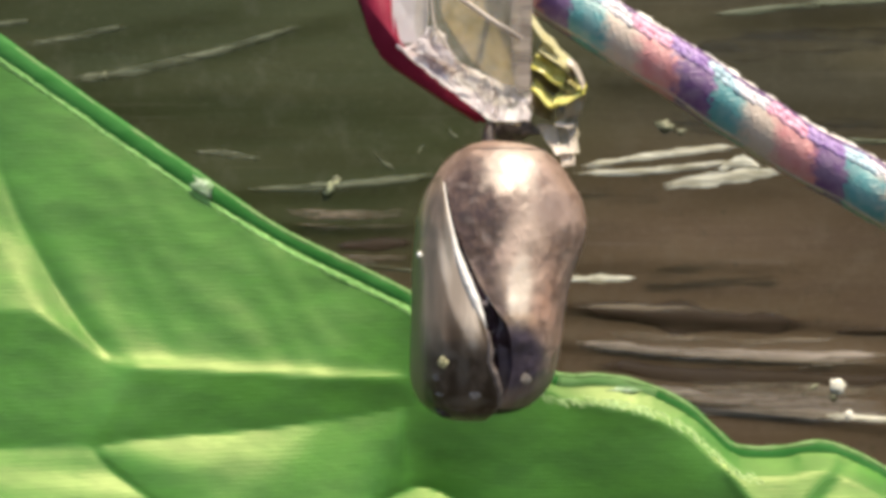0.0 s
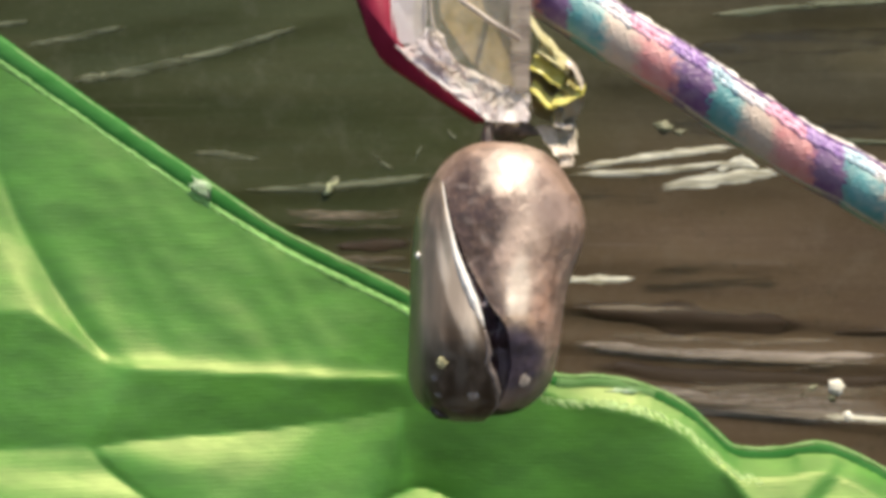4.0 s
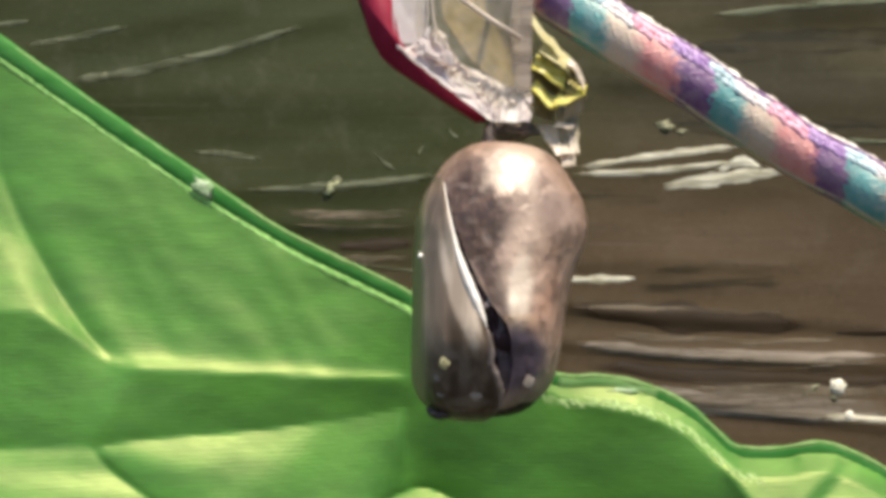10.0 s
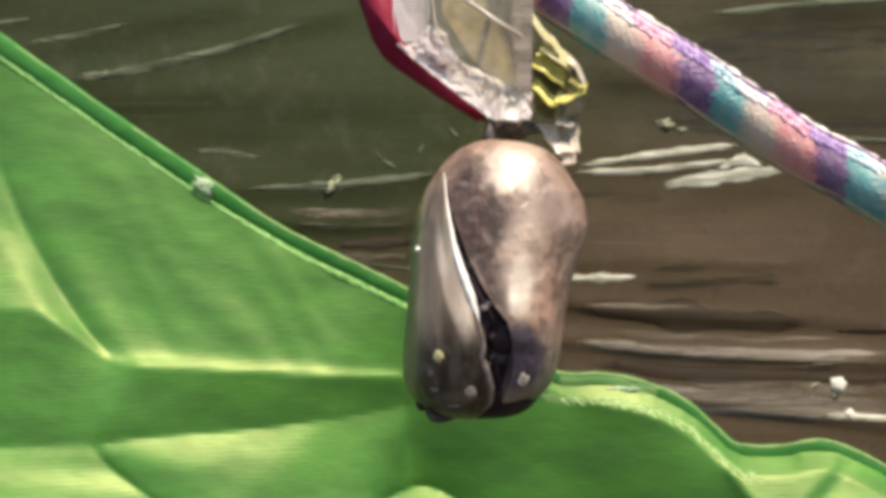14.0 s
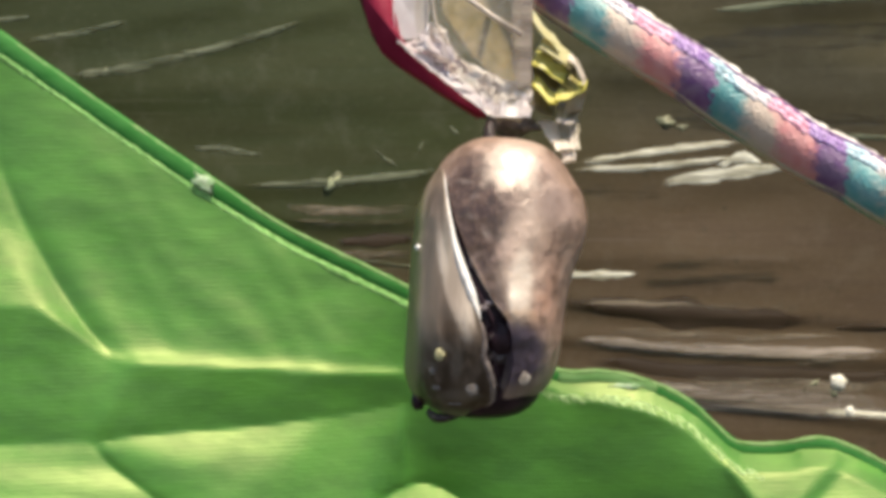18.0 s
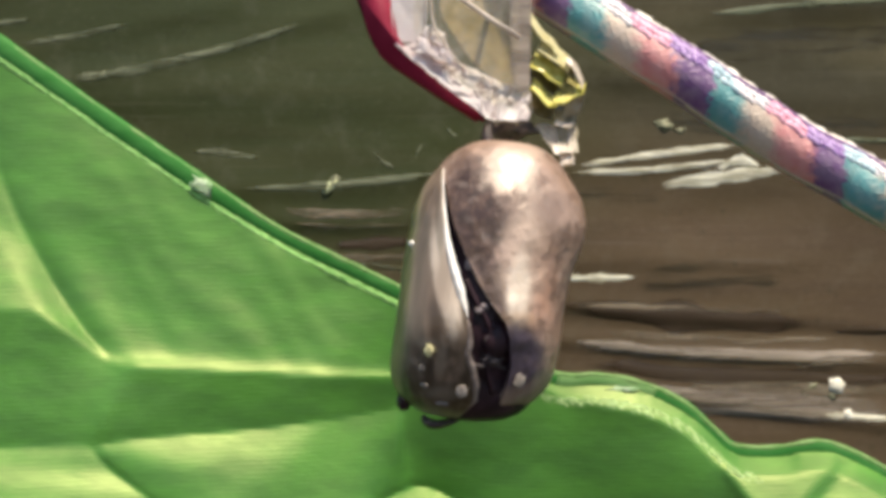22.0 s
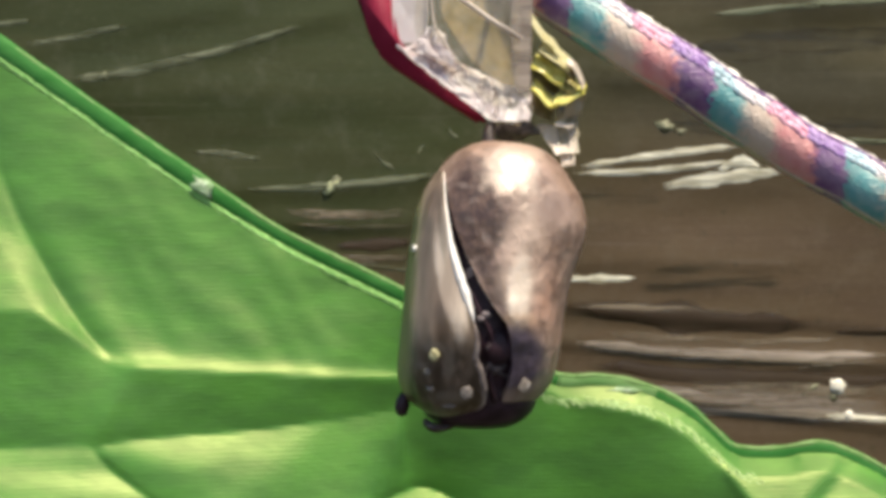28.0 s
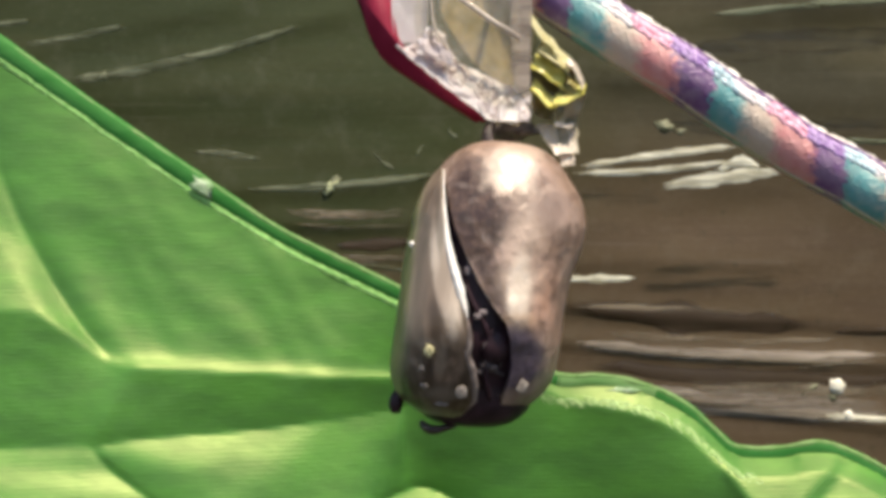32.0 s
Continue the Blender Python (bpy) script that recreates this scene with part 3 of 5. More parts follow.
def crease(name, line, width, material, taper=0.5, depth=0.10, label=""):
    """A low raised crease of the vinyl, its painted streak thinning towards its edges."""
    pts = glide([Vector((x, 0, z)) for x, z in line], 40)
    n = len(pts) - 1
    bm = bmesh.new()
    edge_fade = bm.verts.layers.float.new("edge_fade")
    rows, marks = [], []
    for i, p in enumerate(pts):
        t = i / n
        w = 0.75 * width * fade(t, taper) * (0.85 + 0.35 * noise.noise((t * 8, width * 7, line[0][0])) + min(0.28, 0.12 / width) * noise.noise((t * 38, width * 3, line[0][1])))
        mid = p.z + 0.12 * width * noise.noise(p * 0.3)
        row = []
        for j in range(9):
            o = j / 4 - 1
            z = mid + o * w
            row.append(Vector((p.x, wall_y(p.x, z) + 0.01 - depth * math.cos(o * 1.57), z)))
            marks.append(min(1.0, 1.7 * math.cos(o * 1.57)) * min(1.0, 6 * t, 6 * (1 - t)))
        rows.append(row)
    for v, m in zip([v for r in grid(bm, rows) for v in r], marks):
        v[edge_fade] = m
    return part(name, bm, material, wall, label)


# the vinyl's reflections, put into the colour of thin creases
for line, width, material in [
    ([(-45.06, 19.99), (-39.04, 20.66), (-27.01, 23.33), (-13.3, 27.48)], 1.25, STREAK),
    ([(-50.74, 23.87), (-43.72, 25.2), (-36.03, 26.67)], 0.9, STREAK),
    ([(-24.34, 7.02), (-12.3, 7.49), (1.07, 8.89)], 1.1, STREAK),
    ([(-30.02, 11.57), (-25.67, 11.3), (-21.13, 10.7)], 0.9, STREAK),
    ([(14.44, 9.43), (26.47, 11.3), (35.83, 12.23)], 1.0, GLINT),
    ([(34.5, 11.97), (44.53, 12.77), (57.23, 12.64)], 0.8, STREAK),
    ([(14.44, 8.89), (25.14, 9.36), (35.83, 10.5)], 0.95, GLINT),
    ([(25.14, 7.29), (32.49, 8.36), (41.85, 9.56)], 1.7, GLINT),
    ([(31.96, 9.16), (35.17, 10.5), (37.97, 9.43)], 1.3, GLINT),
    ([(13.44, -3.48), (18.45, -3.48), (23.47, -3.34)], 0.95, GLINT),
    ([(-10.96, -1.67), (-6.95, -2.14), (-1.6, -2.81)], 0.5, STREAK),
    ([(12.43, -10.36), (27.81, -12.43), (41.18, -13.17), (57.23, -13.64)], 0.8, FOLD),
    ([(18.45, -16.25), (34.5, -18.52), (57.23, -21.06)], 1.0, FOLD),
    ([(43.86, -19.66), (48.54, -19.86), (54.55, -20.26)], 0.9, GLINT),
    ([(-18.99, 2.94), (-10.96, 2.61), (-1.6, 2.87)], 0.8, FOLD),
    ([(30.49, 27.74), (41.18, 28.68), (57.23, 29.75)], 0.9, STREAK),
    ([(41.18, -14.31), (43.86, -13.84), (47.2, -13.64)], 0.5, FOLD),
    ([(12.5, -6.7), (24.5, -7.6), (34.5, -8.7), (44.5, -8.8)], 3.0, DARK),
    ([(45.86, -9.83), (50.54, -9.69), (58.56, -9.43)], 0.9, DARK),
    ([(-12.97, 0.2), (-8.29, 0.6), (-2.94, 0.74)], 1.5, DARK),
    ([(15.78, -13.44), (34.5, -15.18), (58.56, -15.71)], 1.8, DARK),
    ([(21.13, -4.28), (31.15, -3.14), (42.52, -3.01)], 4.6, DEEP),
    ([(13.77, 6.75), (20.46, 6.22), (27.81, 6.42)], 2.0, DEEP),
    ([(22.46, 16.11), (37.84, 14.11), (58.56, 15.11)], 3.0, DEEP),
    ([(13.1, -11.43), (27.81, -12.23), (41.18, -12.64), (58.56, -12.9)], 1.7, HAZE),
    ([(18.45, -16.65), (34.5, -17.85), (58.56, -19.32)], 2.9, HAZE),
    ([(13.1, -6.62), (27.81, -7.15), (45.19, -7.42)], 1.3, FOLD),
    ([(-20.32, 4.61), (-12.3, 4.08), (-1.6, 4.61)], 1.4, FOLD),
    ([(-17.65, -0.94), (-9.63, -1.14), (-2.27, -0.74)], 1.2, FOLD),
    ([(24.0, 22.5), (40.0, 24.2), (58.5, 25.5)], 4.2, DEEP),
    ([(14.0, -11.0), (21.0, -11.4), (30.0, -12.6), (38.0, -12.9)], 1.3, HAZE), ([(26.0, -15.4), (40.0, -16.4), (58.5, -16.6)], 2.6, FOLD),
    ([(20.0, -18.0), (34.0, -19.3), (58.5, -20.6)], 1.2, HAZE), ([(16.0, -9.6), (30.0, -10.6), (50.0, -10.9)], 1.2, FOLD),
    ([(-53.75, 26.47), (-51.08, 26.94), (-48.4, 27.08)], 0.7, STREAK),
    ([(-3.28, 10.43), (-2.81, 11.57), (-2.14, 12.77)], 0.6, STREAK), ([(-8.16, 11.57), (-6.95, 10.23), (-5.28, 9.29)], 0.6, STREAK),
    ([(0.4, 14.64), (1.07, 13.71), (1.87, 13.17)], 0.5, STREAK), ([(19.79, -11.03), (22.46, -11.43), (25.14, -11.57)], 0.6, HAZE),
]:
    crease("crease", line, width, material)
# bits of grit and dew on the vinyl
BIT = plain("pale_plant_bit", (0.30, 0.33, 0.16), (0.52, 0.54, 0.32), 1.2, 0.5, 0.08)
DUST = plain("pale_dust", (0.13, 0.135, 0.070), (0.22, 0.22, 0.13), 1.5, 0.5, 0.05)
for (x, z), size, material, turn in [
    ((-13.3, 7.4), (0.5, 0.3, 0.95), BIT, 0.7), ((-12.6, 8.2), (0.5, 0.25, 0.4), DUST, 0.2), ((46.65, -16.25), (1.0, 0.8, 1.0), SPARK, 0.8), ((46.2, -17.5), (0.4, 0.4, 0.4), DUST, 0.2), ((43.1, -16.8), (0.95, 0.25, 0.45), DUST, -0.6), ((48.05, -19.7), (0.80, 0.4, 0.62), SPARK, 0.3),
    ((26.2, 14.5), (0.95, 0.3, 0.8), DUST, 0.4), ((28.15, 13.97), (0.5, 0.25, 0.3), DUST, 0),
    ((21.79, -16.65), (1.2, 0.5, 0.5), SPARK, 0), ((-39.98, 20.52), (0.4, 0.3, 0.5), DUST, 0.5),
]:
    b = pebble((0, 0, 0), (size[0], size[1] * 0.4, size[2]), x, 0.5 if material is SPARK else 1.4)
    bmesh.ops.rotate(b, verts=b.verts, matrix=Matrix.Rotation(turn, 3, "Y"))
    bmesh.ops.translate(b, verts=b.verts, vec=(x, wall_y(x, z), z))
    part("fleck", b, material, wall)

# ---- green cloth ----
HEM_LINE = glide([(-61.29, 25, 31.19), (-53.96, 25, 25.7), (-47.86, 25, 21.67), (-35.65, 25, 13.12), (-25.27, 25, 6.17), (-17.34, 25, 1.2), (-13.1, 25, -0.92), (-8.79, 25, -2.99), (-5.1, 25, -4.8), (-2.99, 25, -6.0), (4.64, 25, -11.2), (12.27, 25, -14.35), (16.85, 25, -14.47), (21.73, 25, -15.44),
                  (26, 25, -17.4), (29.18, 25, -20.21), (31.8, 25, -22.16), (36.38, 25, -22.28), (40.66, 25, -21.67), (44.32, 25, -22.77), (48.59, 25, -24.97), (55.92, 25, -28.02), (62.02, 25, -30.46)], 12)
hem_x = [p.x for p in HEM_LINE]
hem_z = [p.z for p in HEM_LINE]


def hem_at(x):
    return float(np.interp(x, hem_x, hem_z))


# The cloth is laid out on the plane 20 mm behind the middle of the place, as seen from the viewer's side: u across, v up.
BACK = 20.0
DEPTH = -1000 * EYE[1]


def eased(table):
    """The table as a smooth line: both values of many points."""
    line = glide([(x, 0, z) for x, z in table], 10)
    return [p.x for p in line], [p.z for p in line]


def along(table, x):
    return float(np.interp(x, *table))


def ease(t):
    t = min(1.0, max(0.0, t))
    return t * t * (3 - 2 * t)


def smooth(t):
    t = np.clip(t, 0, 1)
    return t * t * (3 - 2 * t)


def hump(t):
    return np.exp(-t * t)


# the crest of the long fold and the valley's lower line: u, v
CREST = eased([(-50.05, -5.87), (-46.49, -6.17), (-42.93, -6.46), (-40.56, -7.83), (-38.19, -9.43), (-35.22, -11.44), (-32.26, -12.28), (-27.52, -12.39), (-22.77, -12.63), (-16.84, -12.93), (-10.91, -13.16), (-5.57, -13.34), (-1.42, -13.46)])
VALLEY = eased([(-50.05, -20.93), (-46.49, -20.7), (-40.56, -20.52), (-37.6, -20.4), (-36.41, -20.52), (-33.45, -19.98), (-29.29, -19.57), (-22.77, -19.04), (-16.84, -18.44), (-10.91, -17.55), (-5.57, -16.6), (-1.42, -15.83)])
# lines that run down the cloth: v, u
RIDGE = eased([(-12.69, -32.26), (-11.8, -34.33), (-8.72, -37.42), (-6.17, -39.08), (-3.5, -40.86), (0.06, -42.81), (4.33, -44.83), (8.95, -46.49)])
TUCK = eased([(-23.07, -37.6), (-20.52, -36.29), (-17.14, -34.93), (-14.77, -33.74), (-12.51, -32.38), (-11.8, -31.9)])
GROOVE = eased([(-30.18, -25.74), (-26.15, -30.48), (-24.25, -33.15), (-22.18, -35.46), (-20.58, -36.71), (-18.92, -37.6)])
FALL = eased([(-29.59, 34.75), (-26.15, 32.38), (-23.07, 30.12), (-20.1, 28.82)])
CELL = 0.5
GRID_U = np.arange(-62, 76, CELL)
GRID_V = np.arange(36, -40, -CELL)


def hem_view(u):
    """The height of the hem on the plane of the layout."""
    k = (DEPTH + BACK) / (DEPTH + 25)
    return np.interp(u, [x * k for x in hem_x], [z * k for z in hem_z])


def steepness():
    """How steeply the cloth comes forward as it falls, all over its layout: up-facing folds are steep, hollows fall back."""
    u, v = np.meshgrid(GRID_U, GRID_V)
    crest, low, hem = np.interp(u, *CREST), np.interp(u, *VALLEY), hem_view(u)
    ridge, tuck, groove, fall = (np.interp(v, *t) for t in (RIDGE, TUCK, GROOVE, FALL))
    wide = np.clip((u + 40) / 30, 0, 1)
    # upper panel with its soft streaks
    a = 0.12 + 0.08 * smooth((v - 3) / 8) * smooth((-30 - u) / 8) + 0.20 * hump((u - ridge - 4.6) / 1.7) * smooth((3 - v) / 8) - 0.20 * hump((u - ridge - 1.2) / 1.2) * smooth((8 - v) / 10)
    a += 0.24 * hump((u + 12.0 - 0.35 * (v + 8)) / 2.4) * smooth((1 - v) / 9) + 0.16 * hump((u + 25 + 0.6 * v) / 2.0) * hump((v + 8) / 6) + 0.12 * hump((u + 19 - 0.8 * v) / 2.6) * hump((v - 3) / 6)
    a -= 0.10 * hump((u + 19 + 0.4 * v) / 2.4) * hump((v + 6) / 6) + 0.06 * hump((u + 33 + 0.7 * v) / 3) * hump((v - 4) / 7) + 0.07 * hump((u + 7 + 0.2 * v) / 1.8) * hump((v + 8) / 3)
    a += 0.05 * np.sin(1.3 * u + 1.1 * v + 1.5 * np.sin(0.4 * u)) * hump((u + 22) / 16)
    top = v - crest
    right = smooth((u + 36.5) / 2.5) * smooth((-1.0 - u) / 5.0)
    a += right * (0.80 - 0.35 * wide) * hump(np.clip(top, 0, None) / (1.6 - 0.6 * wide)) + right * 0.20 * hump((u + 30) / 5) * hump(top / 4)
    # layer in front on the left
    lay = smooth((ridge - u) / 0.8 + 0.5)
    d = 0.36 + 0.55 * hump((ridge - u - 1.7) / 1.5) * smooth((4 - v) / 8) + 0.16 * hump((u + 46) / 2) * smooth((14 - v) / 8) - 0.12 * hump((u + 43.8 + 0.1 * v) / 0.9) * smooth((2 - v) / 4) - 0.28 * smooth((v - 6) / 10)
    d += 0.25 * hump(np.clip(top, 0, None) / 1.6) * smooth((u + 44.5) / 2)
    a = a * (1 - lay) + d * lay
    # hollow under the crest
    left = smooth((tuck - u) / 0.7 + 0.5)
    b = -0.11 + 0.12 * smooth((tuck + 9 - u) / 8) * smooth((v - low) / 4) + 0.05 * hump((u + 30 - 1.6 * (v + 16)) / 1.2) - 0.03 * smooth((u + 12) / 10)
    c = 0.15 - 0.08 * smooth((-38 - u) / 6) + 0.14 * hump((tuck - u) / 3.5) - 0.05 * smooth((low + 3 - v) / 3) + 0.04 * hump((u + 44) / 3) * hump((v + 14) / 3)
    h = b * (1 - left) + c * left
    h -= 0.22 * hump((u - tuck + 0.1) / 0.7) * smooth((low + 4.5 - v) / 4)
    under = smooth((crest - v) / 0.45 + 0.5)
    out = a * (1 - under) + h * under
    # below the valley
    drop = low - v
    thick = 0.9 + 3.4 * smooth((u + 37) / 13)
    e = 0.56 + 0.12 * np.sin(v * 1.6 + 0.1 * u) * smooth(drop / 2)
    e_side = smooth((groove - u) / 0.6 + 0.5)
    sheet = 0.02 + 0.10 * smooth((u + 24) / 10) + (0.62 - 0.46 * smooth((u + 26) / 16)) * hump(np.clip(drop, 0, None) / thick)
    sheet += 0.20 * hump((u + 19.5 - 0.9 * (v + 22)) / 2.6) - 0.08 * hump((u + 14 - 0.5 * (v + 22)) / 1.6) + 0.12 * hump((u + 8.5) / 2.0) * hump((v + 20.5) / 4)
    g = sheet * (1 - e_side) + e * e_side - 0.30 * hump((u - groove - 0.3) / 0.6)
    bottom = smooth(drop / 0.5 + 0.5)
    out = out * (1 - bottom) + g * bottom
    # the calm panel below the chrysalis, rolled forward under the hem
    calm = smooth((u + 4.7 + 3.0 * smooth((-24.2 - v) / 1.5)) / 1.4)
    down = hem - v
    roll = 0.9 + 1.3 * smooth((u - 9) / 8)
    m = (0.45 + 0.45 * smooth((u - 12) / 5)) * smooth((roll - down) / 0.6 + 0.5) - 0.25 + 0.05 * smooth((u - 8) / 8) - 0.04 * smooth((-v - 20) / 4)
    m += 0.95 * smooth((u - fall) / 0.8 + 0.5) - 0.55 * hump((u - 40.5 - 0.85 * (v + 24)) / 0.9) * smooth((u - 34) / 3)
    m += 1.2 * smooth((-24.6 - 0.10 * (u + 2.5) ** 2 - v) / 0.4)
    out = out * (1 - calm) + m * calm
    # the cloth hangs together sideways but for the sharp folds
    bond = 0.30 * (1 - 0.97 * hump((u - ridge) / 0.7) * smooth((12 - v) / 4) * smooth((v - crest + 0.5) / 0.5))
    bond *= 1 - 0.9 * hump((u - groove) / 0.7) * smooth(drop / 0.5)
    bond *= 1 - 0.9 * hump((u + 4.0) / 0.8) * smooth((-14 - v) / 3) * smooth((v + 24.5) / 3)
    bond *= 1 - 0.7 * hump((u - fall) / 0.8) * smooth((down - 1) / 0.5)
    return np.where(v > hem + 0.5, 0.13, out), down, bond[:, 1:]


def settle(slope, down, side):
    """The depth of the cloth whose steepness comes nearest to the given one, hung from its hem."""
    pin = np.where(np.abs(down) < 0.6, 1.0, 0.0)
    rise = slope[:-1] * CELL

    def apply(y):
        r = pin * y
        d = y[:-1] - y[1:]
        r[:-1] += d
        r[1:] -= d
        e = (y[:, 1:] - y[:, :-1]) * side
        r[:, 1:] += e
        r[:, :-1] -= e
        return r

    b = 25.0 * pin
    b[:-1] += rise
    b[1:] -= rise
    y = 25.0 - 0.15 * np.clip(down, 0, None)
    r = b - apply(y)
    p, rr = r.copy(), (r * r).sum()
    for _ in range(1200):
        q = apply(p)
        t = rr / (p * q).sum()
        y, r = y + t * p, r - t * q
        rest = (r * r).sum()
        if rest < 1e-6:
            break
        p, rr = r + rest / rr * p, rest
    return y


CLOTH_DEPTH = settle(*steepness())


def cloth_at(u, v):
    """A point of the cloth by its place in the layout."""
    i, j = (GRID_V[0] - v) / CELL, (u - GRID_U[0]) / CELL
    i, j = min(max(i, 0), len(GRID_V) - 1.001), min(max(j, 0), len(GRID_U) - 1.001)
    a, c = int(i), int(j)
    s, t = i - a, j - c
    D = CLOTH_DEPTH
    y = float((D[a, c] * (1 - t) + D[a, c + 1] * t) * (1 - s) + (D[a + 1, c] * (1 - t) + D[a + 1, c + 1] * t) * s)
    y += 0.10 * noise.noise((u * 0.12, v * 0.2, 0)) + 0.03 * noise.noise((u * 0.4, v * 0.6, 3))
    k = (DEPTH + y) / (DEPTH + BACK)
    return Vector((u * k, y, v * k))


def cloth_y(x, z):
    """The depth of the cloth at a place."""
    y = 25.0
    for _ in range(3):
        k = (DEPTH + BACK) / (DEPTH + y)
        y = cloth_at(x * k, z * k).y
    return y


rows = []
N = 190
for i in range(N + 1):
    line = []
    for j in range(381):
        u = -58 + 126 * j / 380
        top = float(hem_view(u))
        p = cloth_at(u, top - (top + 35) * (i / N) ** 1.1)
        if i == N:
            p.z = GROUND + 0.3
        line.append(p)
    rows.append(line)
cloth = thing("green_cloth", (0, 15, GROUND), "bright green ribbed nylon cloth with folds and bound hem", "cloth")
part("panel", solid(rows, 0.25), CLOTH, cloth)
edge = [Vector((x, 24.95, hem_at(x) + 0.2)) for x in np.linspace(-59, 68, 300)]
faded = [i for i, p in enumerate(edge) if 12 < p.x < 23]
for first, last, material in ((0, faded[0], HEM), (faded[0], faded[-1], FADED), (faded[-1], 299, HEM)):
    part("hem", tube(edge[first:last + 1], lambda t: 1.22 - 0.30 * ease(((first + t * (last - first)) / 299 - 0.25) / 0.06) + 0.12 * noise.noise(((first + t * (last - first)) / 7.5, 0, 0)), 10, 0.4), material, cloth, "darker green rolled hem binding" if material is HEM else "faded worn stretch of the hem binding")
seam = [Vector((p.x - 0.1, min(cloth_y(p.x, p.z - 1.35), 24.9) - 0.12, p.z - 1.3 + 0.06 * math.sin(i * 2.1))) for i, p in enumerate(edge)]
lip = [p + Vector((0, -0.12, 0.92 - 0.28 * ease((i / 299 - 0.25) / 0.06) + 0.10 * noise.noise((p.x * 0.5, 0, 7)))) for i, p in enumerate(edge)]
part("piping", tube(lip, lambda t: 0.32 + 0.10 * noise.noise((t * 60, 3, 0)), 8, 0.7), WORN, cloth, "dull olive worn upper edge of the hem")
bare = [i for i, p in enumerate(edge) if 11 < p.x < 31]
part("seam", tube(seam[:bare[0]], lambda t: 0.46 + 0.14 * noise.noise((t * 90, 1, 0)), 8, 0.45), STITCH, cloth, "pale green stitched seam line")
patch = pebble((0, 0, 0), (1.5, 0.14, 0.8), 3, 1.0)
bmesh.ops.rotate(patch, verts=patch.verts, matrix=Matrix.Rotation(0.62, 3, "Y"))
bmesh.ops.translate(patch, verts=patch.verts, vec=(-26.0, 24.3, 6.85))
stitch = None
for i in range(4, bare[0], 2):
    p, q = seam[i], seam[min(i + 2, 299)]
    m = Matrix.Translation(p) @ (q - p).to_track_quat("X", "Z").to_matrix().to_4x4() @ pose(0, 0, 0, 0, random.uniform(-24, 8), 0)
    stitch = new("stitch", stitch.data) if stitch else part("stitch", pebble((0, 0, 0), (0.7, 0.10, 0.28), 1, 0.5, 1), STITCH)
    stitch.parent = cloth
    stitch.matrix_basis = Matrix.Translation(-cloth.location) @ Matrix.Translation(m.translation / 1000 - Vector((0, 0.00008, 0.0001))) @ m.to_3x3().to_4x4()
fray = None
for i in range(300):
    x = 10.5 + 23.5 * random.random()
    drop = 1.75 + 0.75 * random.random() ** 1.5
    z = hem_at(x) - drop
    lean = math.atan2(hem_at(x + 0.5) - hem_at(x - 0.5), 1.0)
    fray = new("fray", fray.data) if fray else part("fray", tube([Vector((-0.6, 0, 0)), Vector((-0.2, -0.04, 0.04)), Vector((0.2, -0.04, 0.02)), Vector((0.6, 0, -0.05))], lambda t: 0.02 + 0.085 * fade(t), 4), FRINGE)
    fray.parent = cloth
    fray.matrix_basis = Matrix.Translation(Vector((x, cloth_y(x, z) - 0.14, z)) / 1000 - cloth.location) @ Matrix.Rotation(-lean + 0.5 + random.uniform(-0.15, 0.2), 4, "Y") @ Matrix.Diagonal((random.uniform(0.6, 1.5), 1, random.uniform(0.6, 1.3), 1))
part("tag", patch, FRAY, cloth, "small frayed pale patch on the hem")
part("tag", pebble((19.6, 24.38, -15.2), (1.5, 0.10, 0.34), 5, 0.9), FRAY, cloth, "small shiny worn patch on the hem")

# ---- cord ----
CORD = glide([(5.78, 1.5, 26.98), (6.93, 1.2, 26.14), (8.23, 0.8, 25.23), (14.76, -1.5, 20.43), (21.41, -3, 16.11), (26.56, -3, 12.71), (31.71, -3, 9.32), (36.86, -3, 6.54), (40.97, -3, 4.17), (52.57, 4, -1.02), (66.22, 20, -5.87), (78.22, 41, -9.25)], 24)
cord = thing("braided_cord", CORD[0], "braided cord in teal, cream, coral and purple blocks", "cord")
length = [0.0]
for a, b in zip(CORD, CORD[1:]):
    length.append(length[-1] + (b - a).length)
total = length[-1]
STEP = 0.3
marks = np.arange(0, total, STEP)
centre = [Vector([float(np.interp(s, length, [p[k] for p in CORD])) for k in range(3)]) for s in marks]
ways = [(centre[min(i + 1, len(centre) - 1)] - centre[max(i - 1, 0)]).normalized() for i in range(len(centre))]
side = [w.cross(Vector((0, 1, 0))).normalized() for w in ways]
front = [s.cross(w) for s, w in zip(side, ways)]
REPEAT = 14.4
near = min(range(len(marks)), key=lambda i: (centre[i] - Vector((25.27, -3, 13.18))).length)
SHIFT = 0.11 * REPEAT - marks[near]


def dye_at(s, a, k):
    """How many repeats of the dye have passed at s millimetres along the cord."""
    a = (a + 1.5 * math.pi) % math.tau - 1.5 * math.pi
    return (s + SHIFT + 1.35 * math.cos(a) + 0.22 * noise.noise((k * 3.1, math.floor(s / 0.9), 0)) + 0.5 * noise.noise((a * 1.3, s * 0.25, 4))) / REPEAT - 0.05


def dyed(bm, sides, angle):
    """Carries the dye along a tube whose rings lie at the marks."""
    layer = bm.verts.layers.float.new("dye")
    bm.verts.index_update()
    for v in bm.verts:
        i, j = divmod(v.index, sides)
        v[layer] = dye_at(marks[i], *angle(i, j))
    return bm


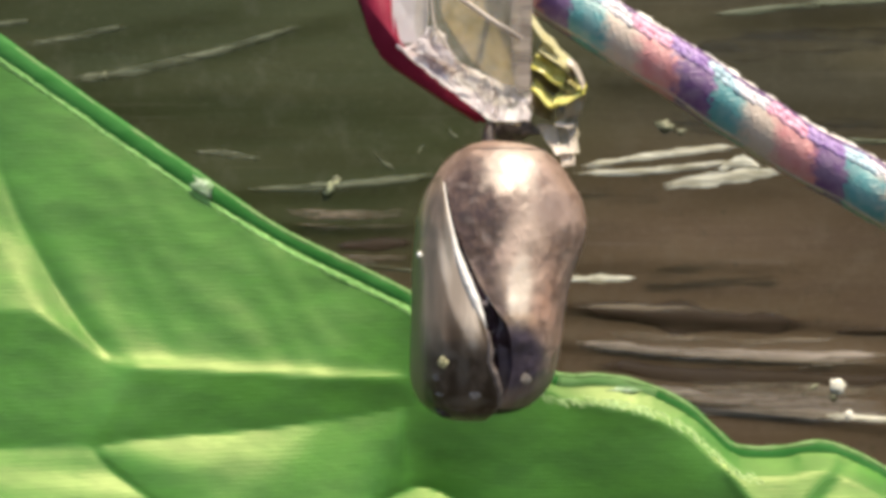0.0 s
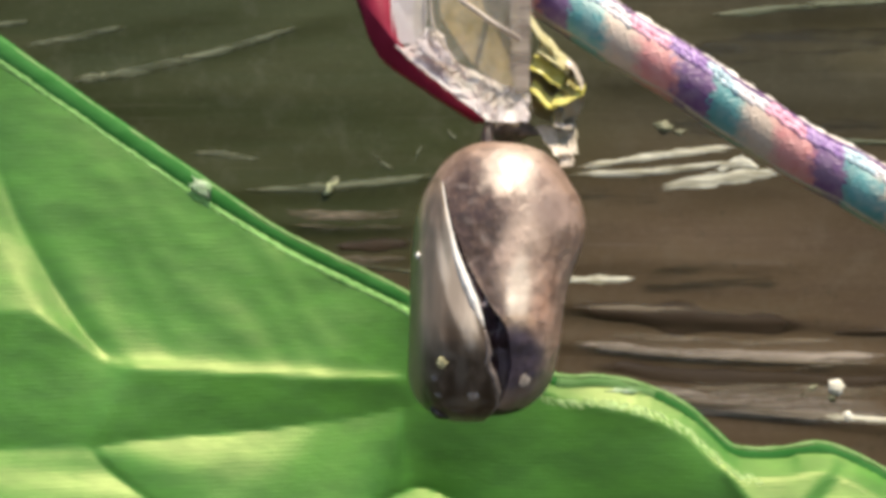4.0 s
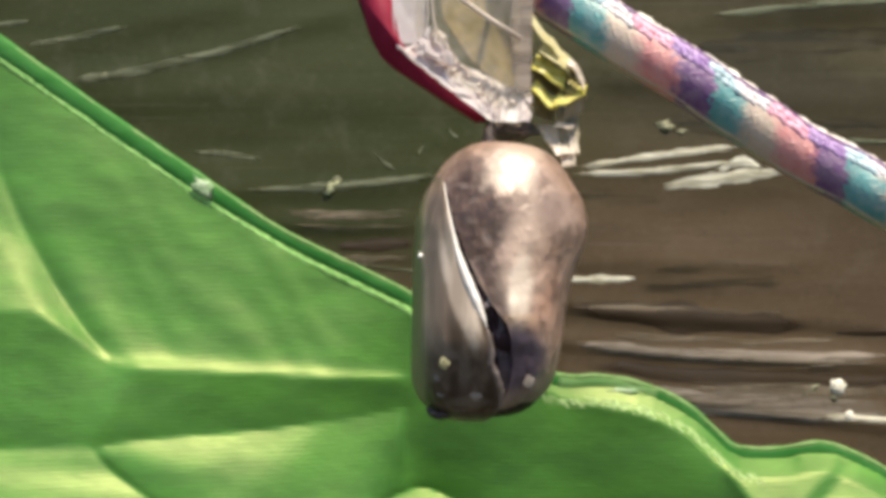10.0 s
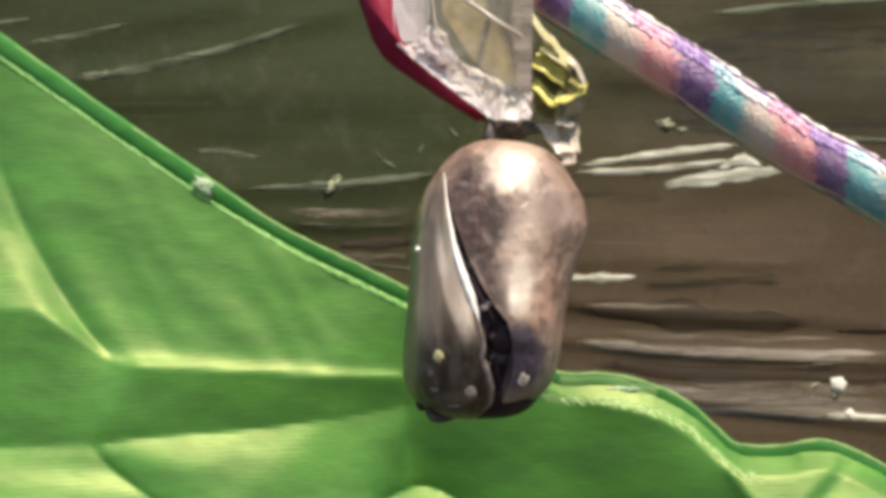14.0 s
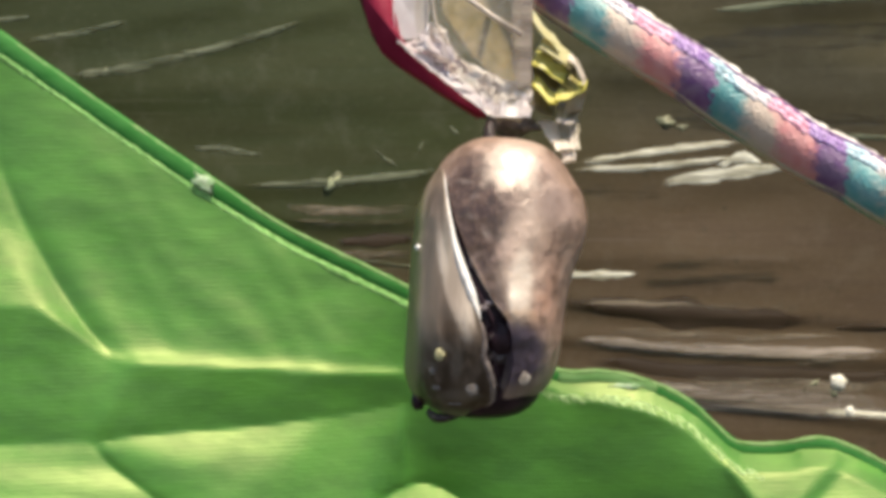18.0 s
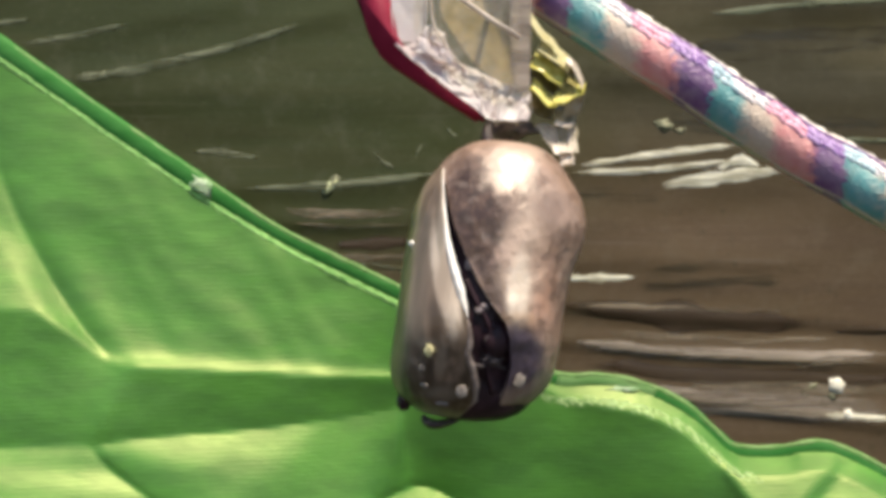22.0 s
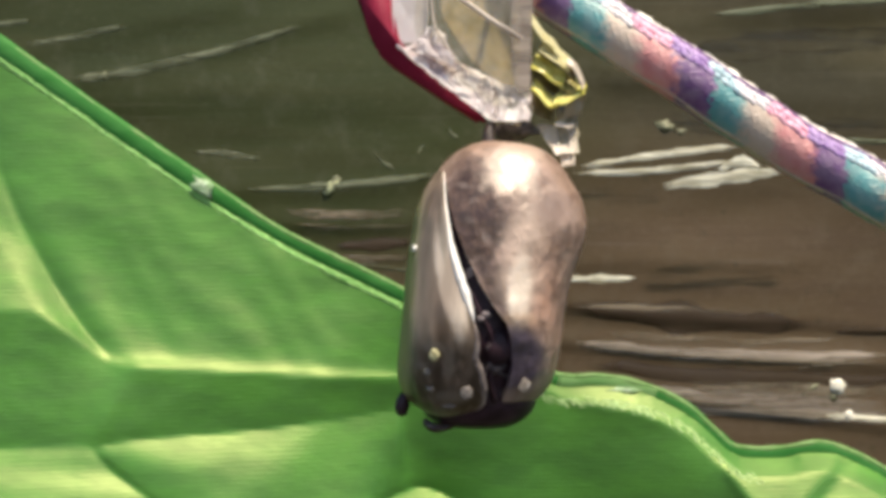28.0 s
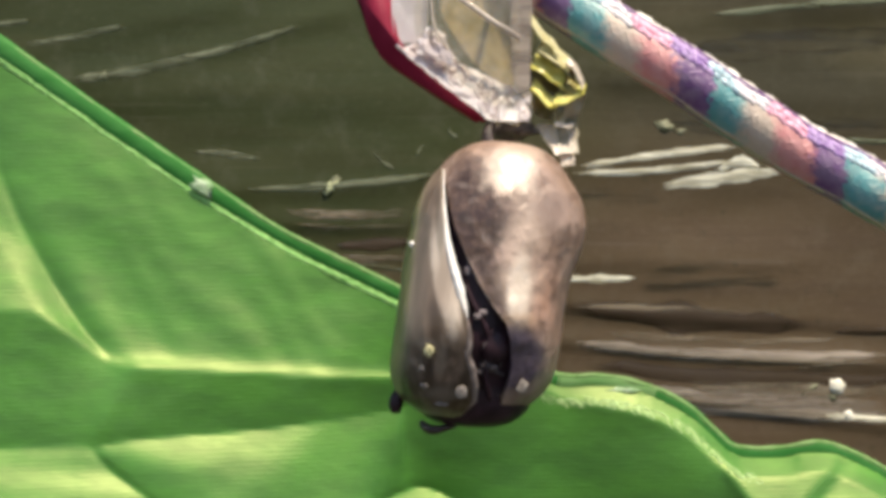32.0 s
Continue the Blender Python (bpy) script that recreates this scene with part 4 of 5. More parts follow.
def strand(k, turn, pitch, radius, reach, wave, name, material=None, label=""):
    """One yarn wound round the cord, or laid along it where pitch is 0."""
    at = [turn + (s * math.tau / pitch if pitch else 0.05 * math.sin(s * 0.7)) for s in marks]
    line = []
    for i, (s, a) in enumerate(zip(marks, at)):
        r = reach + wave * math.sin(20 * a + k * 1.57) + 0.04 * noise.noise((s * 0.5, k, 0))
        line.append(centre[i] + (side[i] * math.cos(a) + front[i] * math.sin(a)) * r)
    bm = tube(line, radius, 5)
    return part(name, bm if material else dyed(bm, 5, lambda i, j: (at[i], k)), material or DYED, cord, label)


for k in range(40):
    hand = 1 if k % 2 else -1
    strand(k, math.tau * (k // 2) / 20, hand * 17.0, 0.28, 2.24, 0.02, "strand")


def knots(k, turn, size, pitch, reach, mats, label):
    """A row of small knitted loops along the cord."""
    rnd = random.Random(k)
    bm = bmesh.new()
    s = 0.4
    while s < total - 1:
        i = min(int(s / STEP), len(centre) - 1)
        a = turn + 0.05 * math.sin(s * 0.7) + rnd.uniform(-0.05, 0.05)
        out = side[i] * math.cos(a) + front[i] * math.sin(a)
        across = ways[i].cross(out)
        lean = ways[i] * 0.86 + across * (0.5 + rnd.uniform(-0.15, 0.15))
        tilt = out.cross(lean)
        at = centre[i] + out * (reach + rnd.uniform(-0.06, 0.08))
        size_now = size * rnd.uniform(0.82, 1.2)
        made = bmesh.ops.create_icosphere(bm, subdivisions=2, radius=1)["verts"]
        for v in made:
            c = v.co.copy()
            v.co = at + lean * c.x * size_now * 1.25 + tilt * c.y * size_now * 0.72 + out * c.z * size_now * 0.7
        b = (dye_at(s, a, k) + 0.05) % 1
        colour = 0 if b < 0.22 else 1 if b < 0.45 else 2 if b < 0.74 else 3
        for f in {f for v in made for f in v.link_faces}:
            f.material_index = colour
        s += pitch * rnd.uniform(0.85, 1.15)
    part("ridge_yarn", bm, mats, cord, label)


knots(50, -0.16, 0.78, 0.70, 2.30, [GILT] * 4, "knitted ridge yarn, white for the cord's painted highlight")
knots(51, -0.74, 0.60, 0.60, 2.42, SHINE, "knitted ridge yarn, paled for the cord's painted highlight")
knots(52, -1.02, 0.40, 0.52, 2.44, SHINE, "knitted ridge yarn, paled for the cord's painted highlight")
# strand added for the pale fringe along the lower edge
strand(53, -2.74, 0, 0.50, 2.10, 0.03, "edge_yarn", CREAM, "added cream yarn for the pale fringe along the cord's lower side")
# dark strand added for the shadow between the ridges
strand(54, -0.43, 0, 0.30, 2.52, 0.05, "groove_yarn", PURPLE, "dark purple yarn painting the shadow between the ridges")
part("core", dyed(tube(centre, 2.49, 28), 28, lambda i, j: (math.pi / 2 - math.tau * j / 28, 9)), DYED, cord)

# ---- clear gem with its red backing ----
gem = thing("gem_pendant", (2.9, -2, 25.96), "clear faceted acrylic gem on a red backing strip", "pendant")
outer = [(-4.87, 26.06), (-4.77, 19.12), (-4.04, 18.08), (-0.21, 15.08), (3.73, 12.18), (4.77, 11.66), (7.31, 11.5), (8.29, 12.23), (8.5, 17.67), (8.6, 26.06)]
inner = [(-1.12, 25.19), (-0.91, 19.86), (-0.41, 18.74), (1.83, 16.41), (4.47, 14.37), (4.88, 14.17), (5.79, 14.17), (5.99, 14.78), (6.15, 19.35), (6.15, 25.19)]
bm = bmesh.new()
A = [bm.verts.new((x, 0.6, z)) for x, z in outer]
B = [bm.verts.new((x, -2.4, z)) for x, z in outer]
C = [bm.verts.new((x, -4.6, z)) for x, z in inner]
for P, Q in ((A, B), (B, C)):
    for i in range(len(P)):
        j = (i + 1) % len(P)
        bm.faces.new((P[i], P[j], Q[j], Q[i]))
bm.faces.new(A)
bm.faces.new(C)
bmesh.ops.bevel(bm, geom=list(bm.edges), offset=0.18, segments=2, affect="EDGES", clamp_overlap=True)
part("gem", bm, GEM, gem, smooth=False)


def faceted(name, line_a, line_b, n, m, jitter, material, label="", seed=1):
    """A cut band between two edges, broken into small flat facets."""
    rnd = random.Random(seed)
    A, B = glide(line_a, 8), glide(line_b, 8)
    bm = bmesh.new()
    vs = []
    for i in range(n + 1):
        p, q = A[round(i / n * (len(A) - 1))], B[round(i / n * (len(B) - 1))]
        vs.append([])
        for j in range(m + 1):
            k = j / m + (rnd.random() - 0.5) * 0.5 / m * (0 < j < m)
            c = p.lerp(q, k) + Vector(((rnd.random() - 0.5) * 0.45, (rnd.random() - 0.5) * jitter, (rnd.random() - 0.5) * 0.4)) * (1 if 0 < j < m else 0.35)
            vs[-1].append(bm.verts.new(c))
    for i in range(n):
        for j in range(m):
            a, b, c, d = vs[i][j], vs[i][j + 1], vs[i + 1][j + 1], vs[i + 1][j]
            for f in ((a, b, c), (a, c, d)) if rnd.random() < 0.5 else ((a, b, d), (b, c, d)):
                bm.faces.new(f)
    bmesh.ops.solidify(bm, geom=list(bm.faces), thickness=0.25)
    return part(name, bm, material, gem, label, smooth=False)


# sparkling cut bands along the lower edge and the side
faceted("cut_band", [(-4.28, -4.6, 18.28), (-0.2, -4.6, 15.02), (3.67, -4.6, 12.07), (4.89, -4.6, 11.56), (7.74, -4.6, 11.56)], [(-1.65, -3, 18.99), (1.45, -2.4, 17.11), (4.24, -2.4, 15.76), (5.99, -2.4, 15.04), (7.96, -2.4, 15.04)], 28, 7, 0.85, FROST, "bright sparkling cut facets", 3)
faceted("side_band", [(-4.65, -4, 25.52), (-4.6, -4, 22.55), (-4.4, -4, 18.56)], [(-1.33, -3.6, 25.58), (-1.33, -3.6, 22.61), (-1.54, -3.6, 19.02)], 3, 2, 0.3, FROST, "milky side bevel", 5)
faceted("cut_band", [(-2.5, -4.8, 17.7), (-0.8, -4.8, 17.2), (0.9, -4.8, 16.6)], [(-2.0, -4.2, 19.2), (-1.2, -4.2, 20.2), (0.3, -4.2, 19.4)], 8, 5, 0.9, FROST, "bright sparkling cut facets", 8)
part("ridge", tube([Vector((1.57, -5, 22.6)), Vector((4.27, -5, 20.67)), Vector((7.01, -5, 18.95))], 0.26, 6), DULL, gem, "facet edge with tan shade put into its colour")
part("ridge", tube(glide([(-1.02, -4.7, 25.4), (-0.92, -4.7, 20.92), (0, -4.7, 18.68), (1.43, -4.5, 16.77)], 6), 0.13, 6), DULL, gem, "facet edge with tan shade put into its colour")
part("side_panel", prism([(6.16, 25.6), (6.16, 16.47), (6.67, 14.01), (7.9, 14.42), (8.21, 25.6)], -3.9, -3.5, 0.15), UMBER, gem, "brownish side facet with shade put into its colour", smooth=False)
red = [(-8.04, 23.55), (-7.83, 22.72), (-6.39, 19.74), (-6.08, 18.09), (-4.84, 16.85), (-0.72, 14.07), (3.4, 11.44), (4.22, 12.01), (0.31, 15.0), (-3.71, 18.09), (-4.33, 19.01), (-4.43, 23.55)]
part("backing_strip", prism(red, -4.0, -0.6, 0.35), RED, gem, "glossy red plastic backing strip")
part("hanger", tube(glide([(4.96, -2.5, 25.1), (5.1, -2.3, 25.7), (5.3, -1.4, 26.4), (5.6, 0.3, 26.9), (5.72, 1.4, 27.0)], 6), 0.3, 8), RED, gem)
part("tint", prism([(-0.42, 25.95), (-0.11, 21.72), (2.85, 17.38), (6.39, 14.58), (7.93, 14.85), (7.93, 25.95)], 0.8, 1.1, 0.1), TINT, gem, "thin yellowish film behind the gem", smooth=False)

# ---- twisted yellow film ----
film_bow = thing("foil_wrapper", (11.03, 3, 20.39), "twisted yellow and clear wrapper film beside the gem", "wrapper")


def strip(name, line, width, tilt, material, label=""):
    """A folded ribbon of thin film."""
    pts = glide(line, 6)
    rows = []
    for k in range(5):
        o = (k / 4 - 0.5) * width
        rows.append([p + Vector((o * 0.25, math.sin(tilt) * o + 0.08 * math.sin(k * 1.2 + i * 0.45) + 0.16 * noise.noise(p * 0.9 + Vector((0, 0, o))), o * math.cos(tilt) + 0.3 * noise.noise(p * 0.8))) for i, p in enumerate(pts)])
    return part(name, solid(rows, 0.12), material, film_bow, label, smooth=False)


strip("film", [(7.72, -3, 21.46), (8.65, -3, 20.23), (9.68, -3, 18.99), (10.6, -3, 17.96)], 1.17, 0.85, PALE, "pale yellow folded film")
strip("film", [(8.98, -2.6, 18.73), (9.86, -2.6, 18.22), (10.89, -2.6, 17.44), (11.77, -2.6, 16.67)], 2.08, 0.85, PALE, "pale yellow folded film")
strip("film", [(11.36, -3.2, 17.22), (12.13, -3.2, 16.6), (12.59, -3.2, 15.68), (12.85, -3.2, 14.85)], 0.98, 0.85, CLEAR, "pale thin edge of the film")
strip("film", [(8.28, -2.2, 17.44), (9.11, -2.2, 16.92), (10.14, -2.2, 16.25), (11.18, -2.2, 15.68)], 2.21, 0.85, YELLOW, "bright yellow film")
strip("film", [(9.17, -2.9, 17.67), (10.35, -2.9, 16.89), (11.43, -2.9, 16.33)], 0.28, 0.3, UMBRA, "dark brown strip painting a shaded crease of the twist")
strip("film", [(11.24, -2.75, 16.45), (11.75, -2.75, 16.14), (12.06, -2.75, 15.83)], 0.7, 0.3, UMBRA, "dark brown strip painting a shaded crease of the twist")
strip("film", [(10.99, -1.9, 15.71), (11.82, -1.9, 15.29), (12.65, -1.9, 14.98)], 2.6, 0.85, OLIVE, "olive film inside the twist")
strip("film", [(8.25, -0.8, 16.34), (9.3, -0.8, 15.56), (10.34, -0.8, 15.09), (11.28, -0.8, 14.78)], 1.5, 0.2, UMBRA, "dark brown strip painting the shaded hollow of the twist")
strip("film", [(8.27, -2.4, 15.14), (9.09, -2.4, 14.31), (9.87, -2.4, 13.59), (10.64, -2.4, 13.38)], 1.56, 0.85, YELLOW, "bright yellow film")
strip("film", [(10.22, -2.6, 13.68), (11.35, -2.6, 13.88), (12.18, -2.6, 14.29), (13.0, -2.6, 14.71)], 1.82, 0.85, YELLOW, "bright yellow film")
strip("film", [(10.66, -2.2, 14.28), (11.43, -2.2, 14.54), (12.21, -2.2, 14.75)], 1.3, 0.85, OLIVE, "olive film inside the twist")
strip("film", [(8.17, -0.4, 13.87), (9.11, -0.4, 13.14), (10.26, -0.4, 12.72)], 1.5, 0.2, UMBRA, "brown film with shade put into its colour")
strip("film", [(11.25, -1.2, 12.97), (12.08, -1.2, 13.18), (12.92, -1.2, 13.49)], 1.9, -0.3, SMOKE, "dull see-through film")
strip("film", [(10.33, -2.4, 11.42), (11.06, -2.4, 11.32), (11.94, -2.4, 11.37)], 0.59, 0.85, CLEAR, "pale crossing edge of the film")
for line, w, material in (([(11.5, 0.8, 13.24), (11.54, -0.8, 11.28), (11.51, -2.6, 8.72)], 1.9, SMOKE), ([(9.58, 0.4, 11.53), (10.3, -1.4, 10.04), (11.1, -3.2, 8.69)], 1.7, CLEAR), ([(12.02, 0, 11.86), (11.96, -1.4, 10.46), (11.63, -3, 8.54)], 0.6, CLEAR), ([(11.18, -2.2, 8.95), (11.39, -2.8, 8.3), (11.4, -3.4, 7.65)], 1.3, CLEAR), ([(10.84, 0.4, 12.89), (10.88, -0.6, 12.18), (10.72, -1.4, 11.39)], 0.8, TAN)):
    pts = glide([Vector(p) for p in line], 6)
    rows = [[p + Vector(((k / 4 - 0.5) * w * (1 + 0.3 * noise.noise((i * 0.6, w, 0))), 0.13 * math.sin(k * 2.4 + i), 0.12 * math.sin(i * 2 + k))) for i, p in enumerate(pts)] for k in range(5)]
    part("film_end", solid(rows, 0.12), material, film_bow, "crumpled clear end of the film", smooth=False)

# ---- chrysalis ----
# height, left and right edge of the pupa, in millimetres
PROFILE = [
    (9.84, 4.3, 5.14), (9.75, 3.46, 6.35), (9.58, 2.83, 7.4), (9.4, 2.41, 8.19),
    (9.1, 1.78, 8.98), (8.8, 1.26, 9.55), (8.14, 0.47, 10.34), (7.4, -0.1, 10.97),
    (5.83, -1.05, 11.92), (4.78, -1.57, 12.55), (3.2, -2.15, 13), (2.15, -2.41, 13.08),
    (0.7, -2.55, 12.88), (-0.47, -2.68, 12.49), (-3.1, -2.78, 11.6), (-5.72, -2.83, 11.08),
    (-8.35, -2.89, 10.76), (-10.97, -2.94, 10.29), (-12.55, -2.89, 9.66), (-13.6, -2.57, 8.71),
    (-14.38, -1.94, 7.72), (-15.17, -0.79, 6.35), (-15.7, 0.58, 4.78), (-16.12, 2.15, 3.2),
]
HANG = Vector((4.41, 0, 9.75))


# the belly bulges forward low down: height and factor
BELLY_Z = [-16.2, -12.0, -9.4, -8.0, -7.0, -6.2, -3.0, -0.5, 2.0, 5.0, 8.0, 10.3]
BELLY = [0.92, 0.99, 1.10, 1.155, 1.17, 1.165, 1.08, 1.0, 0.965, 0.95, 0.93, 0.92]
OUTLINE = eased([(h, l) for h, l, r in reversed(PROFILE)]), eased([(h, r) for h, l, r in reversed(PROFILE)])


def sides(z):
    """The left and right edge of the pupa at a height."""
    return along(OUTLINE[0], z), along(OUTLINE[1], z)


def pupa(angle, z, grow=0.0, ridge=0.0):
    """A point on the skin of the pupa; angle 0 faces the viewer, 90 its right side."""
    l, r = sides(z)
    c, h = (l + r) / 2, (r - l) / 2 + grow
    a = radians(angle)
    y = -h * 0.92 * math.cos(a)
    if y < 0:
        y *= float(np.interp(z, BELLY_Z, BELLY))
    p = Vector((c + h * math.sin(a), y, z))
    if ridge:
        # a low keel along the wing case, with shallow hollows on either side of it
        keel = 14 + (9.5 - z) * 0.1
        reach = min(1, max(0, (4.0 - z) / 5)) * min(1, max(0, (z + 9) / 3))
        out = math.exp(-((angle - keel) / 13) ** 2) - 0.55 * math.exp(-((angle - keel + 30) / 14) ** 2)
        lump = noise.noise(Vector((angle * 0.05, z * 0.28, 2))) * 0.35 + noise.noise(Vector((angle * 0.13, z * 0.7, 5))) * 0.28
        p += Vector((math.sin(a) * 0.35, -math.cos(a), 0)) * ridge * (out * reach + lump * min(1, max(0, (TOP - 0.4 - z) / 2)) * min(1, max(0, math.cos(a) * 3)))
    return p


def angle_of(x, z):
    """The angle at which the skin shows at x."""
    l, r = sides(z)
    return math.degrees(math.asin(max(-1, min(1, (x - (l + r) / 2) / ((r - l) / 2)))))


def on_skin(x, z, grow=0.0):
    return pupa(angle_of(x, z), z, grow)


def disc(x, z, lift, size, seed, rough):
    """A flat round spot lying on the skin."""
    at = on_skin(x, z, lift)
    bm = pebble((0, 0, 0), size, seed, rough)
    bmesh.ops.rotate(bm, verts=bm.verts, matrix=Matrix.Rotation(radians(angle_of(x, z)), 3, "Z") @ Matrix.Rotation(0.35 * ease((-9.0 - z) / 6), 3, "X"))
    bmesh.ops.translate(bm, verts=bm.verts, vec=at)
    return bm


TOP, LOW = PROFILE[0][0], PROFILE[-1][0]
chrysalis = thing("chrysalis", HANG, "translucent grey-brown butterfly chrysalis splitting open", "chrysalis")

# edge of the split, seen from the front: height and x
SPLIT = [(6.52, 0.1), (5.16, 0.26), (3.6, 0.46), (2.07, 0.76), (0.05, 1.21), (-1.96, 1.91), (-3.97, 2.72), (-5.98, 3.52), (-8, 4.13), (-9.27, 4.28), (-10.03, 4.13), (-11.05, 4.64), (-12.62, 5.12), (-13.99, 5.1), (-15.35, 4.03), (-16.19, 3.04)]
SEAM = [(6.23, 0.31), (4.63, 0.61), (2.07, 1.11), (-0.45, 2.11), (-2.96, 3.32), (-4.47, 4.22), (-5.48, 4.83), (-6.5, 5.55), (-8.2, 5.95), (-10.3, 6.1), (-12.2, 5.75), (-13.4, 5.25), (-15.63, 5.0)]


def split_x(z, table):
    return float(np.interp(z, [p[0] for p in table][::-1], [p[1] for p in table][::-1]))


# main skin: a closed dome above, below it the back and the right side
JOIN = 6.2
LOWEST = LOW + 1.8
dome, skirt = [], []
for i in range(31):
    z = TOP + (JOIN - TOP) * (i / 30) ** 1.6
    dome.append([pupa(-179.9 + 359.8 * j / 72, z, 0.0, 0.5) for j in range(73)])
for i in range(61):
    z = JOIN + (LOWEST - JOIN) * i / 60
    start = angle_of(split_x(z, SEAM), z)
    skirt.append([pupa(start + (230 - start) * j / 64, z, 0.0, 0.5) for j in range(65)])
bm = solid(dome, 0.22)
low = solid(skirt, 0.22)
me = bpy.data.meshes.new("skirt")
low.to_mesh(me)
low.free()
bm.from_mesh(me)
bpy.data.meshes.remove(me)
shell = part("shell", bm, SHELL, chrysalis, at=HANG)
part("rim", tube([r[0] + Vector((0.05, -0.02, 0)) for r in skirt[14:38]], lambda t: 0.06 + 0.14 * fade(t, 0.8), 6), LIP, shell, "thin brown edge of the split")
SPOT_AT = on_skin(7.41, -11.86, 0.34)
shell_spot = part("spot", disc(7.41, -11.86, 0.34, (0.64, 0.09, 0.68), 4, 0.35), DOT, shell, "pale round spot", at=SPOT_AT)

# the loose lower lip of the skin, which slides back as the flap opens
LIP_AT = Vector((4.4, 0, -9.0))
rows = []
for i in range(25):
    z = -5.6 + (LOWEST + 0.1 + 5.6) * i / 24
    start, end = angle_of(split_x(z, SEAM) - 1.1 * ease((-5.0 - z) / 3.0), z), angle_of(split_x(z, SEAM) + 1.3, z)
    rows.append([pupa(start + (end - start) * j / 12, z, -0.34) for j in range(13)])
lip_skin = part("lower_lip", solid(rows, 0.12), SHELL_LIP, chrysalis, "dark bluish lower lip of the pupal skin", at=LIP_AT)

# the wing-side flap that swings away
FLAP_LOW = -15.55
HINGE = Vector((0.66, -4.64, 4.89))


def flap_lift(q, z):
    """How far the flap stands off the pupa's outline."""
    return 0.10 - 0.24 * ease((-15 - q) / 40) * ease((5.8 - z) / 5) - 0.4 * ease((-11.0 - z) / 4) * ease((-15 - q) / 50)


rows = []
for i in range(71):
    z = 6.6 + (FLAP_LOW - 6.6) * i / 70
    end = angle_of(split_x(z, SPLIT), z)
    start = -128
    angles = [start + (end - start) * j / 44 for j in range(45)]
    rows.append([pupa(q, z, flap_lift(q, z)) for q in angles])
edge_line = [r[-1] + Vector((0, -0.05, 0)) for r in rows]
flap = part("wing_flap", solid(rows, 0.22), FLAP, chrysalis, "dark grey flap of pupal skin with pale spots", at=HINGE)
part("rim", tube(edge_line[:44], lambda t: 0.06 + (0.34 + 0.10 * noise.noise((t * 14, 0, 0))) * fade(t ** 2.4, 0.9), 8), RIM, flap, "thick cream edge of the split")
part("rim", tube(edge_line[43:], lambda t: 0.12 + 0.20 * fade(t, 0.6), 8), EDGE, flap, "dull grey lower edge of the flap")
flap_spots = []
for (x, z), size, material, slide in [((2.9, -12.9), (0.60, 0.09, 0.64), DOT, (1.5, -0.1, -0.6)), ((-0.5, -11.6), (0.4, 0.10, 0.36), VEILED, (1.1, -1.0, -0.1)), ((-0.1, -13.1), (0.5, 0.10, 0.25), VEILED, (1.1, -0.9, -0.1)), ((1.6, -14.4), (0.7, 0.10, 0.2), VEILED, (1.1, -0.3, -0.3))]:
    lift = 0.22 + flap_lift(angle_of(x, z), z)
    at = on_skin(x, z, lift)
    flap_spots.append((part("spot", disc(x, z, lift, size, x, 0.2), material, flap, "pale round spot", at=at), at, slide))
DAB_LIFT = 0.22 + flap_lift(angle_of(0.2, -10.1), -10.1)
DAB_AT = on_skin(0.2, -10.1, DAB_LIFT)
flap_spots.append((part("spot", disc(0.2, -10.1, DAB_LIFT, (0.56, 0.16, 0.60), 2, 0.4), PALE_DOT, flap, "bright uneven spot under the skin", at=DAB_AT), DAB_AT, (0.9, -0.75, 0.1)))
part("spiracle", pebble(on_skin(-1.98, -0.57, 0.08), (0.35, 0.35, 0.3), 1, 0.3), RIM, flap)
part("cremaster", tube(glide([(4.75, 3.4, 13.3), (4.5, 1.2, 11.9), (4.2, 0, 10.55), (4.41, 0, 9.4)], 5), lambda t: 0.42 + 0.5 * t ** 3, 8), STALK, chrysalis, "short black stalk")
bm = pebble((6.9, 6.5, 11.5), (2.2, 1.4, 0.9), 5, 0.6, 3)
part("silk_pad", bm, SILK, chrysalis, "dull brown silk pad on the gem")

# ---- butterfly inside ----
butterfly = thing("butterfly", HANG, "black butterfly with white dots pushing out of its chrysalis", "butterfly")
BODY_AT = Vector((4.6, 0, 5.0))
# the head end is broader and blunter than the skin round it: height, left and right edge
CROWN = [(-16.05, 2.9, 4.3), (-15.95, 1.6, 5.6), (-15.75, 0.5, 6.7), (-15.4, -0.4, 7.6), (-14.9, -1.0, 8.3), (-14.3, -1.4, 8.85), (-13.6, -1.7, 9.2), (-12.6, -1.9, 9.35)]
CROWN_L, CROWN_R = eased([(h, l) for h, l, r in CROWN]), eased([(h, r) for h, l, r in CROWN])


def innards(angle, z):
    """A point on the butterfly packed inside the skin."""
    p = pupa(angle, max(z, -13.0), -0.62)
    if z < -11.0:
        l, r = along(CROWN_L, z), along(CROWN_R, z)
        a = radians(angle)
        q = Vector(((l + r) / 2 + (r - l) / 2 * math.sin(a), -(r - l) / 2 * 0.95 * math.cos(a), z))
        p = p.lerp(q, ease((-11.0 - z) / 1.6))
    p.z = z
    return p


rows = []
for i in range(57):
    z = 8.5 + (CROWN[0][0] - 8.5) * (1 - (1 - i / 56) ** 1.5)
    rows.append([innards(360 * j / 48, z) for j in range(48)])
bm = bmesh.new()
vs = grid(bm, rows, True)
bm.faces.new(vs[0])
bm.faces.new(list(reversed(vs[-1])))
body = part("body", bm, BODY, butterfly, at=BODY_AT)


